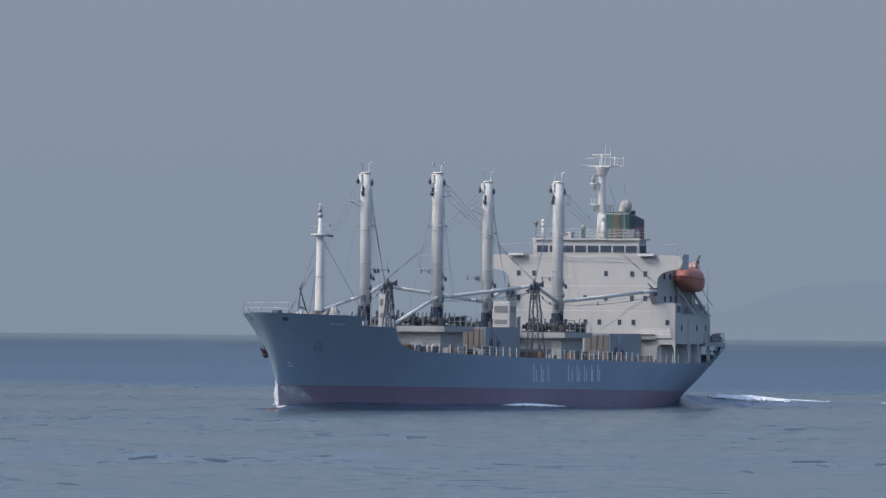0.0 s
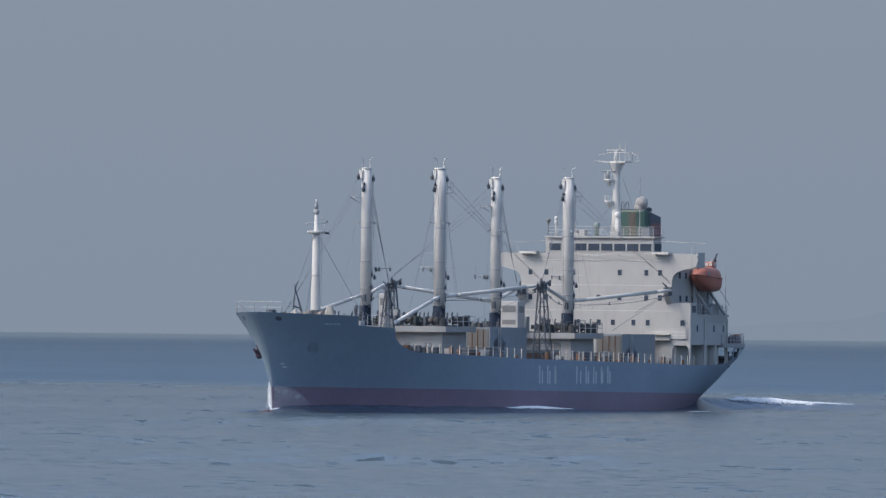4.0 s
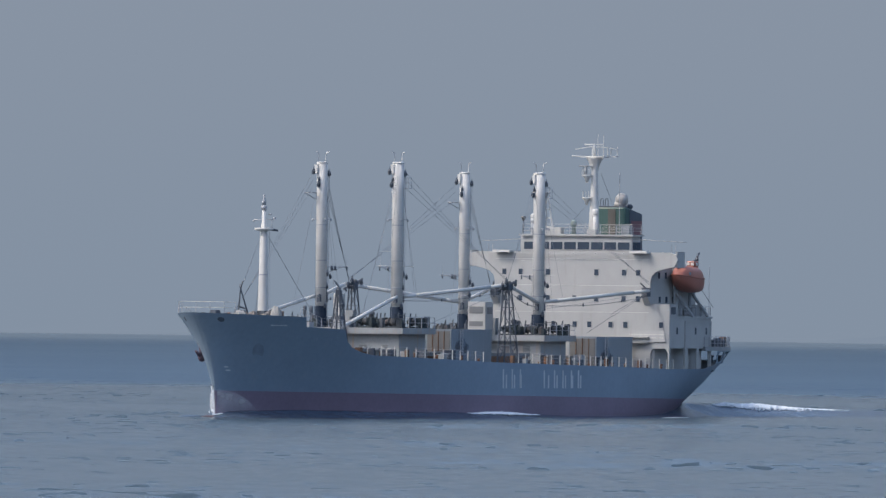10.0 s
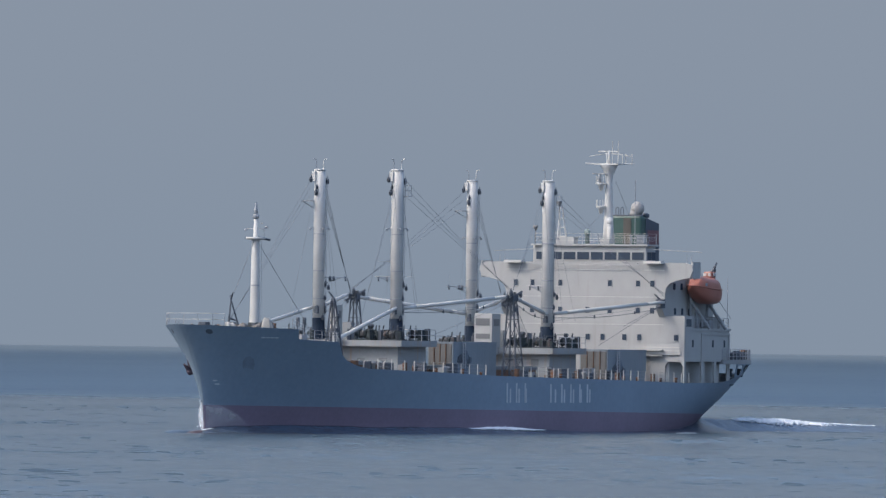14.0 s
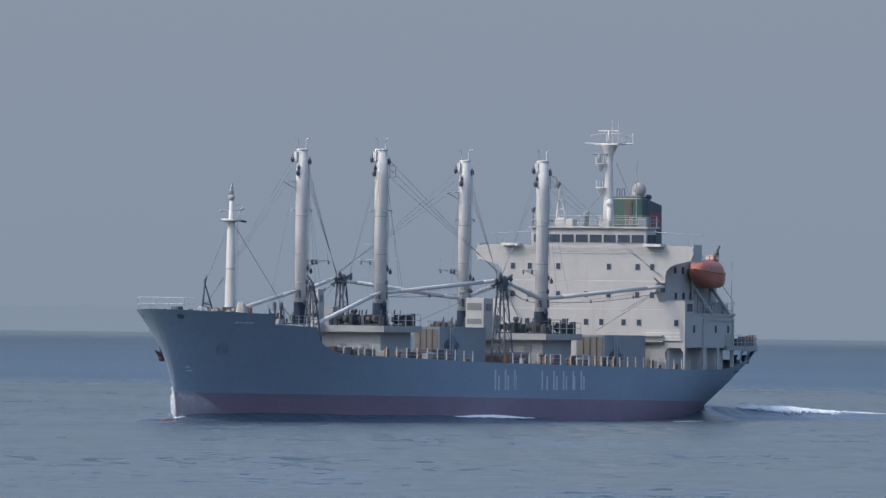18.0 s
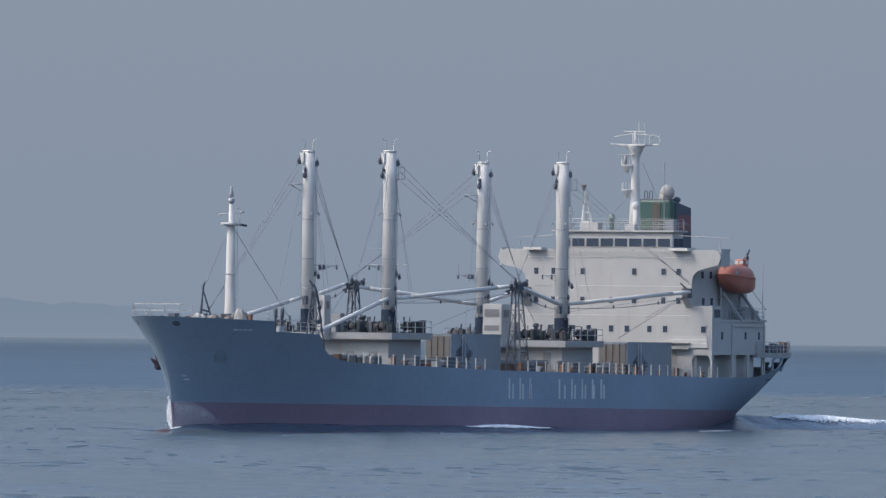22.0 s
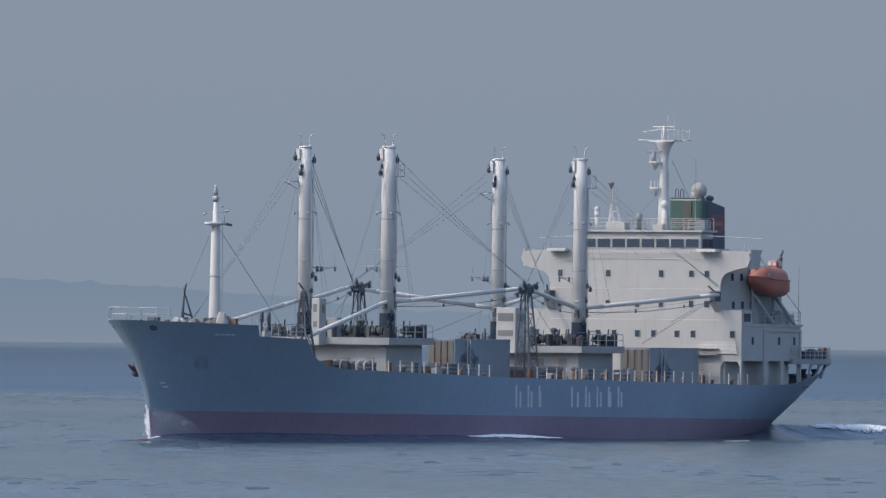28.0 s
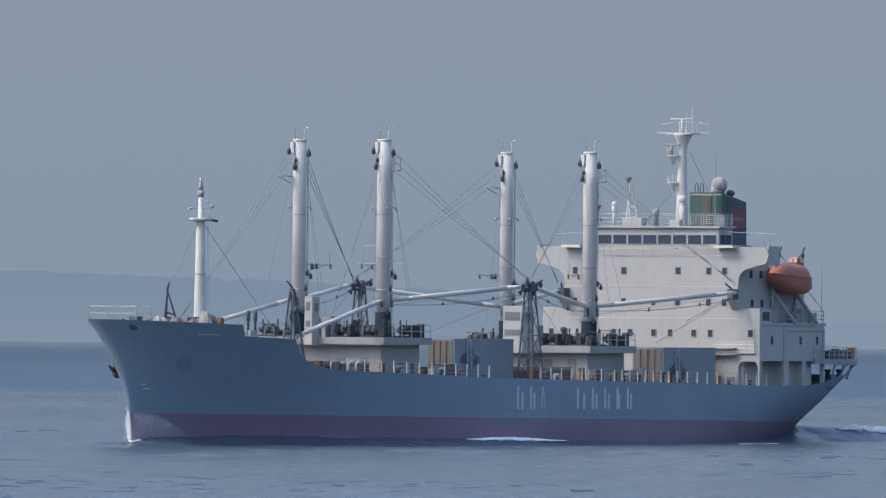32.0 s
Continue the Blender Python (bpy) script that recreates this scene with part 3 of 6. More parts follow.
def railing(pts, spacing=1.45, height=1.05, bars=3, mat=None, post_mesh=None, r=0.014):
    """Rails along a line of deck points, with a stanchion every so often."""
    rail = None
    for k in range(bars):
        h = height * (bars - k) / bars
        bar = part("railing" if rail is None else "rail_bar", made(path, [(x, y, z + h) for x, y, z in pts], r, 5), mat or WHITE, rail or ship, "" if rail else "thin welded guard rail")
        rail = rail or bar
    for a, b in zip(pts, pts[1:]):
        a, b = Vector(a), Vector(b)
        n = max(1, round((b - a).length / spacing))
        for k in range(n + (b == Vector(pts[-1]))):
            shared("stanchion", post_mesh or STANCHION, rail, a.lerp(b, k / n))
    return rail


def edge(x, inset=0.15, lift=-0.1):
    z = curve(TOP, x)
    px, py, pz = hull_point(x, z)
    return px, py - inset, pz + lift


def edge_line(x0, x1, step, side, inset=0.15):
    n = max(2, round(abs(x0 - x1) / step))
    out = []
    for k in range(n + 1):
        x, y, z = edge(x0 + (x1 - x0) * k / n, inset)
        out.append((x, y * side, z))
    return out


# main deck rails, with gaps where rusty roller posts and gangway gates stand
for s in (1, -1):
    for a, b in ((-20.5, -24.2), (-25.6, -38.4), (-46.4, -53.0), (-54.0, -58.2), (-59.4, -67.0), (-68.4, -75.0), (-76.4, -83.4)):
        railing(edge_line(a, b, 8, s))
    for x in (-24.6, -45.6, -53.4, -58.6, -67.6, -75.6):
        px, py, pz = edge(x, 0.45)
        bm = made(box, px - 0.2, px + 0.2, (py - 0.17) * s, (py + 0.17) * s, pz, pz + 0.85)
        part("roller_fairlead", bm, RUSTY, ship, "rust-stained steel fairlead")


# ---- forecastle ----
def fc_rail():
    pts = []
    for s, xs in ((1, (-2.7, -1.8)), (-1, (-1.8, -3.1, -4.4, -5.6))):
        for x in xs:
            px, py, pz = edge(x, 0.1, 0.0)
            pts.append((px, py * s, pz))
    railing(pts, 1.6, 1.12, 2, RAIL_WHITE, SHORT_STANCHION, 0.028)


fc_rail()
for s in (1, -1):
    railing([(x, y, z) for x, y, z in edge_line(-9.9, -15.2, 3, s, 0.2)], 1.0, 1.05, 3, STEEL, SHORT_STANCHION)


def drum(bm, c, r, w, axis="y"):
    c = Vector(c)
    d = Vector((0, 1, 0)) if axis == "y" else Vector((1, 0, 0))
    rod(bm, c - d * w / 2, c + d * w / 2, r * 0.6, n=12)
    for k in (-0.5, 0.5):
        rod(bm, c + d * (w * k - 0.05), c + d * (w * k + 0.05), r, n=14)


def windlass(x, y, z):
    bm = bmesh.new()
    box(bm, x - 0.9, x + 0.9, y - 1.4, y + 1.4, z, z + 0.25)
    box(bm, x - 0.5, x + 0.4, y - 0.35, y + 0.35, z + 0.2, z + 1.35)
    w = part("windlass", bm, DARK, ship, "dark anchor windlass with rope drums")
    for k in (-1, 1):
        part("drum", made(drum, (x, y + 0.9 * k, z + 0.7), 0.46, 0.8), (RUSTY, DARK)[k > 0], w)
        rope = bmesh.new()
        rod(rope, (x, y + 0.9 * k - 0.32, z + 0.7), (x, y + 0.9 * k + 0.32, z + 0.7), 0.36, n=14)
        part("rope", rope, ROPE, w, "pale mooring rope wound on the drum")


FC = 9.1
windlass(-7.6, 1.5, FC)
windlass(-8.0, -1.6, FC)
windlass(-11.2, 2.0, FC)


def rope_heap(x, y, z, r, h, seed):
    rnd = random.Random(seed)
    bm = bmesh.new()
    for k in range(26):
        a, rad = rnd.uniform(0, 6.28), r * rnd.uniform(0.2, 1)
        c = Vector((x + rad * math.cos(a), y + rad * math.sin(a), z))
        top = Vector((x + rad * 0.4 * math.cos(a + 0.5), y + rad * 0.4 * math.sin(a + 0.5), z + h * rnd.uniform(0.6, 1)))
        rod(bm, c, top, 0.16, 0.1, 6)
    return bm


def draped(bm, c, rx, ry, h, folds, seed):
    """A canvas cover thrown over gear: a lumpy dome whose skirt hangs in folds."""
    rnd = random.Random(seed)
    ph = [rnd.uniform(0, 6.28) for _ in range(6)]
    n, rows = 40, []
    for j in range(7):
        v = j / 6
        r = math.sin(v * 1.45 + 0.12)
        ring = []
        for k in range(n):
            a = 2 * math.pi * k / n
            f = 1 + 0.32 * v * math.sin(folds * a + ph[0]) + 0.12 * math.sin(2 * a + ph[1]) + 0.08 * v * math.sin(3 * a + ph[2])
            zz = h * (math.cos(v * 1.5) * (1 + min(1, v * 2.5) * (0.18 * math.sin(a + ph[3]) + 0.12 * math.sin(3 * a + ph[4]))))
            ring.append(bm.verts.new((c[0] + rx * r * f * math.cos(a), c[1] + ry * r * f * math.sin(a), c[2] + zz)))
        rows.append(ring)
    for p, q in zip(rows, rows[1:]):
        for k in range(n):
            bm.faces.new((p[k], q[k], q[(k + 1) % n], p[(k + 1) % n])).smooth = True
    bm.faces.new(rows[0])
    bm.faces.new(rows[-1][::-1])


CANVAS_BROWN = paint("brown_canvas", (0.15, 0.138, 0.128), 0.95, vary=0.3, scale=2)
for x, y, z, rx, ry, h, folds, mat, text in (
        (-9.2, 4.6, FC, 0.5, 0.5, 1.75, 12, CANVAS, "pale canvas cover hanging in folds over a winch"),
        (-6.2, 2.3, FC, 0.85, 0.75, 1.3, 7, CANVAS, "brown canvas cover over mooring gear"),
        (-8.4, 3.7, FC, 0.5, 0.7, 1.1, 6, CANVAS_BROWN, "brown canvas cover over mooring gear"),
        (-7.1, 3.0, FC, 0.8, 0.6, 1.25, 5, CANVAS_BROWN, "brown canvas cover over mooring gear"),
        (-10.6, 2.9, FC, 0.8, 0.6, 1.3, 6, CANVAS_BROWN, "brown canvas cover beside the foremast")):
    part("canvas_cover", made(draped, (x, y, z), rx, ry, h, folds, int(-x * 10)), mat, ship, text)
part("rope_bundle", rope_heap(-7.0, 2.1, FC, 0.9, 1.25, 3), ROPE, ship, "heap of mooring ropes")
part("reel", made(drum, (-11.3, 3.3, FC + 0.95), 0.62, 0.7, "x"), DARK, ship, "dark mooring reel")
part("rope_bundle", rope_heap(-11.6, 2.6, FC, 0.8, 1.35, 8), ROPE, ship, "heap of mooring ropes")
block("fire_box", -14.9, -15.3, 3.6, 4.2, FC - 0.6, FC + 0.2, STEEL)
rnd = random.Random(31)
for k in range(12):
    x, y = -7.2 - 0.75 * k + rnd.uniform(-0.3, 0.3), rnd.uniform(0.5, 3.6)
    if k % 3 == 0:
        part("bollard", made(turned, (x, y, FC - 0.1), [(0.2, 0), (0.18, 0.6), (0.26, 0.65), (0.24, 0.75)], 10), DARK, ship)
    else:
        block("deck_gear", x - 0.2, x + 0.2, y - 0.25, y + 0.2, FC - 0.1, FC + rnd.uniform(0.7, 1.35), (DARK, RUSTY, WINCH_GREY)[k % 3], bevel=0.05)

# small dark davit frame ahead of the foremast
bm = bmesh.new()
for a, b in (((-9.6, 0.0, FC), (-9.9, 0.2, FC + 3.5)), ((-10.8, 0.9, FC), (-9.9, 0.2, FC + 3.5)), ((-10.8, -0.6, FC), (-9.9, 0.2, FC + 3.5)), ((-9.9, 0.2, FC + 3.5), (-9.6, 0.6, FC + 4.2)), ((-9.9, 0.2, FC + 3.5), (-10.3, -0.1, FC + 3.9)), ((-9.9, 0.15, FC + 1.7), (-10.4, 0.6, FC + 1.5))):
    rod(bm, a, b, 0.10, 0.06, 6)
part("stores_davit", bm, DARK, ship, "dark steel tripod davit on the forecastle")

# twin ventilators at the break of the forecastle
for y in (4.4, 5.1):
    part("ventilator", made(turned, (-15.4, y, 7.6), [(0.09, 0), (0.09, 2.5), (0.17, 2.55), (0.19, 3.2), (0.15, 3.4)], 10), DARK, ship)
part("bollard_frame", made(box, -14.9, -13.9, 5.4, 5.7, 7.8, 9.4), STEEL, ship)


def hull_patch(bm, x_top, z, w, h, n=10, proud=0.03, side=1):
    """A small oval plate lying on the hull side."""
    c = Vector(hull_point(x_top, z))
    fx, fz = Vector(hull_point(x_top - 0.5, z)) - c, Vector(hull_point(x_top, z + 0.4)) - c
    fx.normalize(), fz.normalize()
    nrm = fx.cross(fz)
    nrm = nrm if nrm.y > 0 else -nrm
    lo, hi = [], []
    for k in range(n):
        a = 2 * math.pi * k / n
        p = c + fx * math.cos(a) * w / 2 + fz * math.sin(a) * h / 2
        for ring, d in ((lo, -0.1), (hi, proud)):
            q = p + nrm * d
            ring.append(bm.verts.new((q.x, q.y * side, q.z)))
    bm.faces.new(hi)
    bm.faces.new(lo[::-1])
    for k in range(n):
        bm.faces.new((lo[k], lo[(k + 1) % n], hi[(k + 1) % n], hi[k]))


# the recess is a flat oval, darker and redder than the hull
RECESS = paint("hawse_patch_paint", (0.16, 0.20, 0.25), 0.7, vary=0.2, scale=1.2, stain=(0.15, 0.13, 0.15), stain_amount=0.6)
for s in (1, -1):
    part("mooring_pipe", made(hull_patch, -1.35, 9.55, 0.75, 0.6, 12, 0.02, s), DARK, hull, "dark oval mooring pipe")
    part("hawse_recess", made(hull_patch, -4.9, 6.5, 1.5, 1.9, 9, 0.006, s), RECESS, hull, "flat darker patch marking the anchor recess")
    for k in range(4):
        part("fairlead", made(hull_patch, -6.4 - 0.5 * k, 9.04, 0.5, 0.16, 8, 0.03, s), LETTER, hull, "pale slotted fairlead")
part("draught_mark", made(hull_patch, -1.5, 4.62, 0.75, 0.14, 6, 0.02), LETTER, hull)
part("draught_mark", made(hull_patch, -1.3, 4.95, 0.6, 0.14, 6, 0.02), LETTER, hull)


FADED = paint("faded_hull_letter_paint", (0.198, 0.259, 0.321), 0.65, vary=0.2, scale=1.0)
for s in (1, -1):
    for k in range(11):
        if k != 4:
            part("name_bar", made(hull_patch, -8.2 - 0.62 * k, 7.75 + 0.03 * (k % 3), 0.3, 0.55, 6, 0.012, s), FADED, hull)
part("bulbous_bow", made(ball, (-4.4, 0, -0.72), 2.7, 1.05, 1.0, 20, 12), paint("wet_bulb_paint", (0.07, 0.045, 0.055), 0.5), ship, "red bulbous bow just breaking the surface")


def anchor_shape(bm, c, side):
    c = Vector(c)
    rod(bm, c + Vector((0.4, -0.1 * side, 0.8)), c + Vector((-0.3, 0.05 * side, -0.7)), 0.17, 0.22, 8)
    for k in (-1, 1):
        rod(bm, c + Vector((-0.3, 0.05 * side, -0.7)), c + Vector((0.3 + 0.5 * k, 0.15 * side, -0.2 + 0.2 * k)), 0.26, 0.1, 8)
    ball(bm, c + Vector((0.4, -0.1 * side, 0.85)), 0.3, 0.3, 0.3, 10, 6)
    ball(bm, c + Vector((-0.25, 0.05 * side, -0.65)), 0.5, 0.35, 0.4, 10, 6)


part("hawse_bolster", made(rod, (-7.0, -1.2, 7.5), (-5.6, -1.8, 7.0), 0.5, 0.34, 12), HULL_BLUE, ship)
anchors = [tagged(part("anchor", made(anchor_shape, (-5.45, -1.68, 6.45), -1), paint("anchor_rust", (0.105, 0.076, 0.098), 0.9)), "rust-brown stockless anchor hove up to its hawse pipe", "anchor")]

# ---- foremast fittings ----
FMX, FMY = -14.35, 0.3
part("platform", made(turned, (FMX, FMY, 18.25), [(0.5, 0), (0.95, 0.12), (0.95, 0.3), (0.3, 0.32)], 16), POST_WHITE, fm)
bm = bmesh.new()
rod(bm, (FMX, FMY + 0.3, 18.5), (FMX - 1.0, FMY + 1.0, 18.3), 0.13, 0.1)
part("floodlight", bm, DARK, fm)
bm = bmesh.new()
rod(bm, (FMX, FMY - 1.15, 19.35), (FMX, FMY + 1.1, 19.35), 0.035)
part("yard", bm, STEEL, fm)
part("yard_strut", made(rod, (FMX, FMY + 0.9, 18.5), (FMX, FMY + 0.9, 19.35), 0.03), STEEL, fm)
for y0, y1, z, r in ((-1.25, -1.0, 19.25, 0.08), (1.0, 1.3, 19.5, 0.10), (0.5, 0.8, 19.87, 0.06)):
    part("yard_lamp", made(rod, (FMX, FMY + y0, z), (FMX, FMY + y1, z), r), STEEL, fm)
part("lamp_bracket", made(turned, (FMX, FMY, 20.25), [(0.2, 0), (0.3, 0.2), (0.3, 0.45), (0.14, 0.5)], 12), STEEL, fm)
part("masthead_light", made(turned, (FMX, FMY, 20.8), [(0.2, 0), (0.2, 0.4), (0.1, 0.7), (0.1, 1.0), (0.03, 1.02)], 10), STEEL, fm)
part("band", made(turned, (FMX, FMY, 13.9), [(0.42, 0), (0.47, 0.03), (0.47, 0.12), (0.42, 0.15)], 14), STEEL, fm)
bm = bmesh.new()
for k in range(14):
    z = 10.2 + k * 0.58
    rod(bm, (FMX - 0.42, FMY + 0.1, z), (FMX - 0.72, FMY + 0.32, z), 0.016, n=5)
rod(bm, (FMX - 0.72, FMY + 0.3, 9.6), (FMX - 0.62, FMY + 0.3, 18.2), 0.016, n=5)
part("ladder", bm, STEEL, fm)


def wire(name, pts, r=0.022, parent=None, mat=None):
    bm = bmesh.new()
    path(bm, [Vector(p) for p in pts], r, 5)
    return part(name, bm, mat or WIRE, parent or ship)


wire("stay", [(FMX + 0.3, FMY, 18.2), (-10.5, 0.2, 13.2)], 0.025, fm)
wire("stay", [(FMX - 0.3, FMY, 18.2), (-22.5, 2.2, 9.2)], 0.024, fm)
wire("stay", [(FMX - 0.3, FMY, 18.0), (-21.5, -4.5, 9.2)], 0.025, fm)


# ---- derrick post fittings ----
def bend(bm, base, lean, h=1.5, r=0.07):
    b = Vector(base)
    path(bm, [b, b + Vector((0, 0, h * 0.75)), b + Vector((lean[0] * 0.12, lean[1] * 0.12, h * 0.93)), b + Vector((lean[0] * 0.6, lean[1] * 0.6, h))], r, 6)


def block_shape(bm, c, r=0.34):
    """A rope block: two cheeks round a sheave, with a short shackle above."""
    c = Vector(c)
    rod(bm, c + Vector((0, 0, r * 0.9)), c + Vector((0, 0, -r * 0.9)), r * 0.55, r, 8)
    ball(bm, c + Vector((0, 0, -r * 0.9)), r, r * 0.8, r * 1.0, 10, 6)
    rod(bm, c + Vector((0, 0, r * 0.9)), c + Vector((-r * 0.2, 0, r * 1.9)), r * 0.22, r * 0.14, 6)


def dress(p, x, y, z0, z1, side):
    """side: +1 for the posts to port, which carry ladder and platform on their after side."""
    bm = bmesh.new()
    bend(bm, (x + 0.3, y - 0.25, z1), (0.3, -0.4), 1.15, 0.045)
    part("davit_horn", bm, STEEL, p)
    bm = bmesh.new()
    bend(bm, (x - 0.2, y + 0.3, z1), (-0.3, 0.5), 1.15, 0.05)
    part("davit_horn", bm, POST_WHITE, p)
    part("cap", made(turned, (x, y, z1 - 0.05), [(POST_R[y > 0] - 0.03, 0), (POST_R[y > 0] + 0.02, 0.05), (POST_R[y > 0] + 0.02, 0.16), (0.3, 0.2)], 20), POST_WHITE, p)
    part("head_fitting", made(box, x + 0.2, x + 0.72, y - 0.5, y - 0.15, z1 - 1.0, z1 - 0.1), POST_WHITE, p)
    for c, r in (((x + 0.7, y - 0.6, z1 - 0.75), 0.22), ((x + 0.62, y - 0.3 * (side > 0), z1 - 1.55), 0.15), ((x + 0.66, y - 0.05 - 0.35 * (side > 0), z1 - 2.05), 0.21), ((x - 0.75, y + 0.4, z1 - 0.95), 0.21)):
        part("cargo_block", made(block_shape, c, r), DARK, p, "dark rope block")
    pr = POST_R[y > 0]
    for z, r in ((z1 - 6.2, pr + 0.006), (z0 + 6.6, pr + 0.004), (z0 + 3.9, pr + 0.004)):
        part("band", made(rod, (x, y, z), (x, y, z + 0.1), r, r, 20), STEEL, p)
    for a in (-2.2, -0.7, 0.9, 2.3):
        bm = bmesh.new()
        c = Vector((x + pr * math.cos(a), y + pr * math.sin(a), z1 - 5.6))
        rod(bm, c, c + Vector((0.4 * math.cos(a), 0.4 * math.sin(a), 0.05)), 0.05, n=6)
        ball(bm, c + Vector((0.42 * math.cos(a), 0.42 * math.sin(a), -0.08)), 0.10, 0.10, 0.14, 8, 5)
        part("floodlight", bm, STEEL, p)
    # ladder up the after side
    bm = bmesh.new()
    lx, ly = x - 0.5, y + 0.5
    for d in (-0.16, 0.16):
        rod(bm, (lx + d, ly + d, z0 + 0.3), (lx + d, ly + d, z1 - 0.7), 0.022, n=5)
    for k in range(int((z1 - z0 - 1) / 0.55)):
        rod(bm, (lx - 0.16, ly - 0.16, z0 + 0.6 + k * 0.55), (lx + 0.16, ly + 0.16, z0 + 0.6 + k * 0.55), 0.025, n=4)
    part("ladder", bm, STEEL, p)
    part("mast_platform", made(box, x - 0.95, x - 0.2, y + 0.35, y + 1.05, z1 - 2.5, z1 - 2.43) if side > 0 else made(box, x + 0.3, x + 1.3, y - 1.3, y - 0.4, z1 - 3.0, z1 - 2.92), STEEL, p)
    bm = bmesh.new()
    if side > 0:
        for q in ((x - 0.92, y + 0.4), (x - 0.92, y + 1.02), (x - 0.25, y + 1.02)):
            rod(bm, (*q, z1 - 2.45), (*q, z1 - 1.4), 0.025, n=5)
        for h in (1.9, 1.4):
            path(bm, [(x - 0.92, y + 0.4, z1 - h), (x - 0.92, y + 1.02, z1 - h), (x - 0.25, y + 1.02, z1 - h)], 0.025, 5)
    else:
        path(bm, [(x + 1.3, y - 1.3, z1 - 2.95), (x + 0.4, y - 0.5, z1 - 3.6)], 0.04, 5)
    part("platform_rail", bm, STEEL, p)
    # gooseneck and heel blocks low on the post
    for s2 in (1, -1):
        bm = bmesh.new()
        rod(bm, (x + s2 * 0.6, y + 0.2, z0 + 3.1), (x + s2 * 0.95, y + 0.25, z0 + 3.1), 0.2, 0.14, 8)
        box(bm, x + s2 * 0.75 - 0.16, x + s2 * 0.75 + 0.16, y + 0.05, y + 0.4, z0 + 2.5, z0 + 2.95)
        part("gooseneck", bm, DARK, p, "dark boom heel fitting")
        part("heel_block", made(block_shape, (x - 0.35 * s2 - 0.5, y + 0.62, z0 + 4.6 + 0.5 * s2), 0.17), DARK, p)
    way = Vector((-1.7, 1.5, 0)) if (side < 0 and x > -50) else Vector((1.5, -1.3, 0))
    reach = 1.3 if side < 0 else 1.0
    foot = Vector((x, y, z0 + 6.0))
    arm = bmesh.new()
    path(arm, [foot + way * 0.2, foot + way * reach], 0.05, 6)
    path(arm, [foot + way * 0.2 + Vector((0, 0, -0.6)), foot + way * 0.8 * reach], 0.03, 5)
    path(arm, [foot + way * 0.9 * reach, foot + way * 0.9 * reach + Vector((0, 0, 1.1))], 0.018, 5)
    part("light_arm", arm, STEEL, p)
    for k, r in (((0.5, 0.16), (0.66, 0.14), (1.2, 0.09)) if side < 0 else ((0.5, 0.10), (0.95, 0.08))):
        q = foot + way * k
        part("floodlight", made(rod, q + Vector((0, 0, 0.1)), q + Vector((0.1, 0.1, -0.3)), r * 0.7, r, 8), DARK, p)
    if side > 0:
        part("light_bar", made(rod, (x + 0.9, y - 1.9, z0 + 6.15), (x - 0.7, y + 1.5, z0 + 6.15), 0.03, 0.03, 6), POST_WHITE, p)
        part("light_bar", made(rod, (x + 1.0, y - 1.5, z0 + 7.6), (x + 0.4, y - 0.4, z0 + 7.6), 0.02, 0.02, 6), POST_WHITE, p)
    # coiled falls hung beside the boom heel
    for k, (dx, dy, h) in enumerate(((-0.75, 0.35, 5.4), (0.35, 0.7, 2.2), (-0.8, 0.2, 3.4))):
        part("hung_block", made(block_shape, (x + dx, y + dy, z0 + h), 0.19), DARK, p)


for p, x, y, z0, z1, s in ((P1, FWD, -4.28, 8.9, 25.25, -1), (P2, FWD, 4.28, 8.9, 25.25, 1), (P3, AFT, -4.28, 8.3, 24.75, -1), (P4, AFT, 4.28, 8.3, 24.75, 1)):
    dress(p, x, y, z0, z1, s)


def topping_lift(p, head, tip, n=3, r=0.015):
    head, tip = Vector(head), Vector(tip)
    for k in range(n):
        h = head + Vector((0, 0, -0.75 * k))
        t = tip + Vector((0, 0, 0.15 * k))
        mid = h.lerp(t, 0.5) + Vector((0, 0, -0.12))
        wire("topping_wire", [h, mid, t], r, p)


PORT_REST, STBD_REST = (-50, 9.0, 13.6), (-50, -9.0, 13.6)
topping_lift(P1, (FWD + 0.8, -4.9, 24.3), (-20.2, -6.6, 9.3))
topping_lift(P2, (FWD + 0.7, 4.6, 24.0), (-30.0, 5.8, 12.0), 1)
topping_lift(P2, (FWD + 0.7, 4.4, 24.0), (-26.0, 5.2, 10.2), 2)
topping_lift(P1, (FWD - 0.8, -4.2, 24.2), STBD_REST, 3, r=0.021)
topping_lift(P2, (FWD - 0.9, 4.8, 24.2), PORT_REST, 3)
topping_lift(P3, (AFT + 0.8, -4.9, 23.6), STBD_REST, 3)
topping_lift(P4, (AFT + 0.8, 4.0, 23.6), PORT_REST, 3)
topping_lift(P3, (AFT - 0.8, -4.2, 23.5), (FRONT + 0.7, -9.2, 13.6), 3)
topping_lift(P4, (AFT - 0.9, 4.8, 23.5), (FRONT + 0.7, 9.2, 13.6), 3)
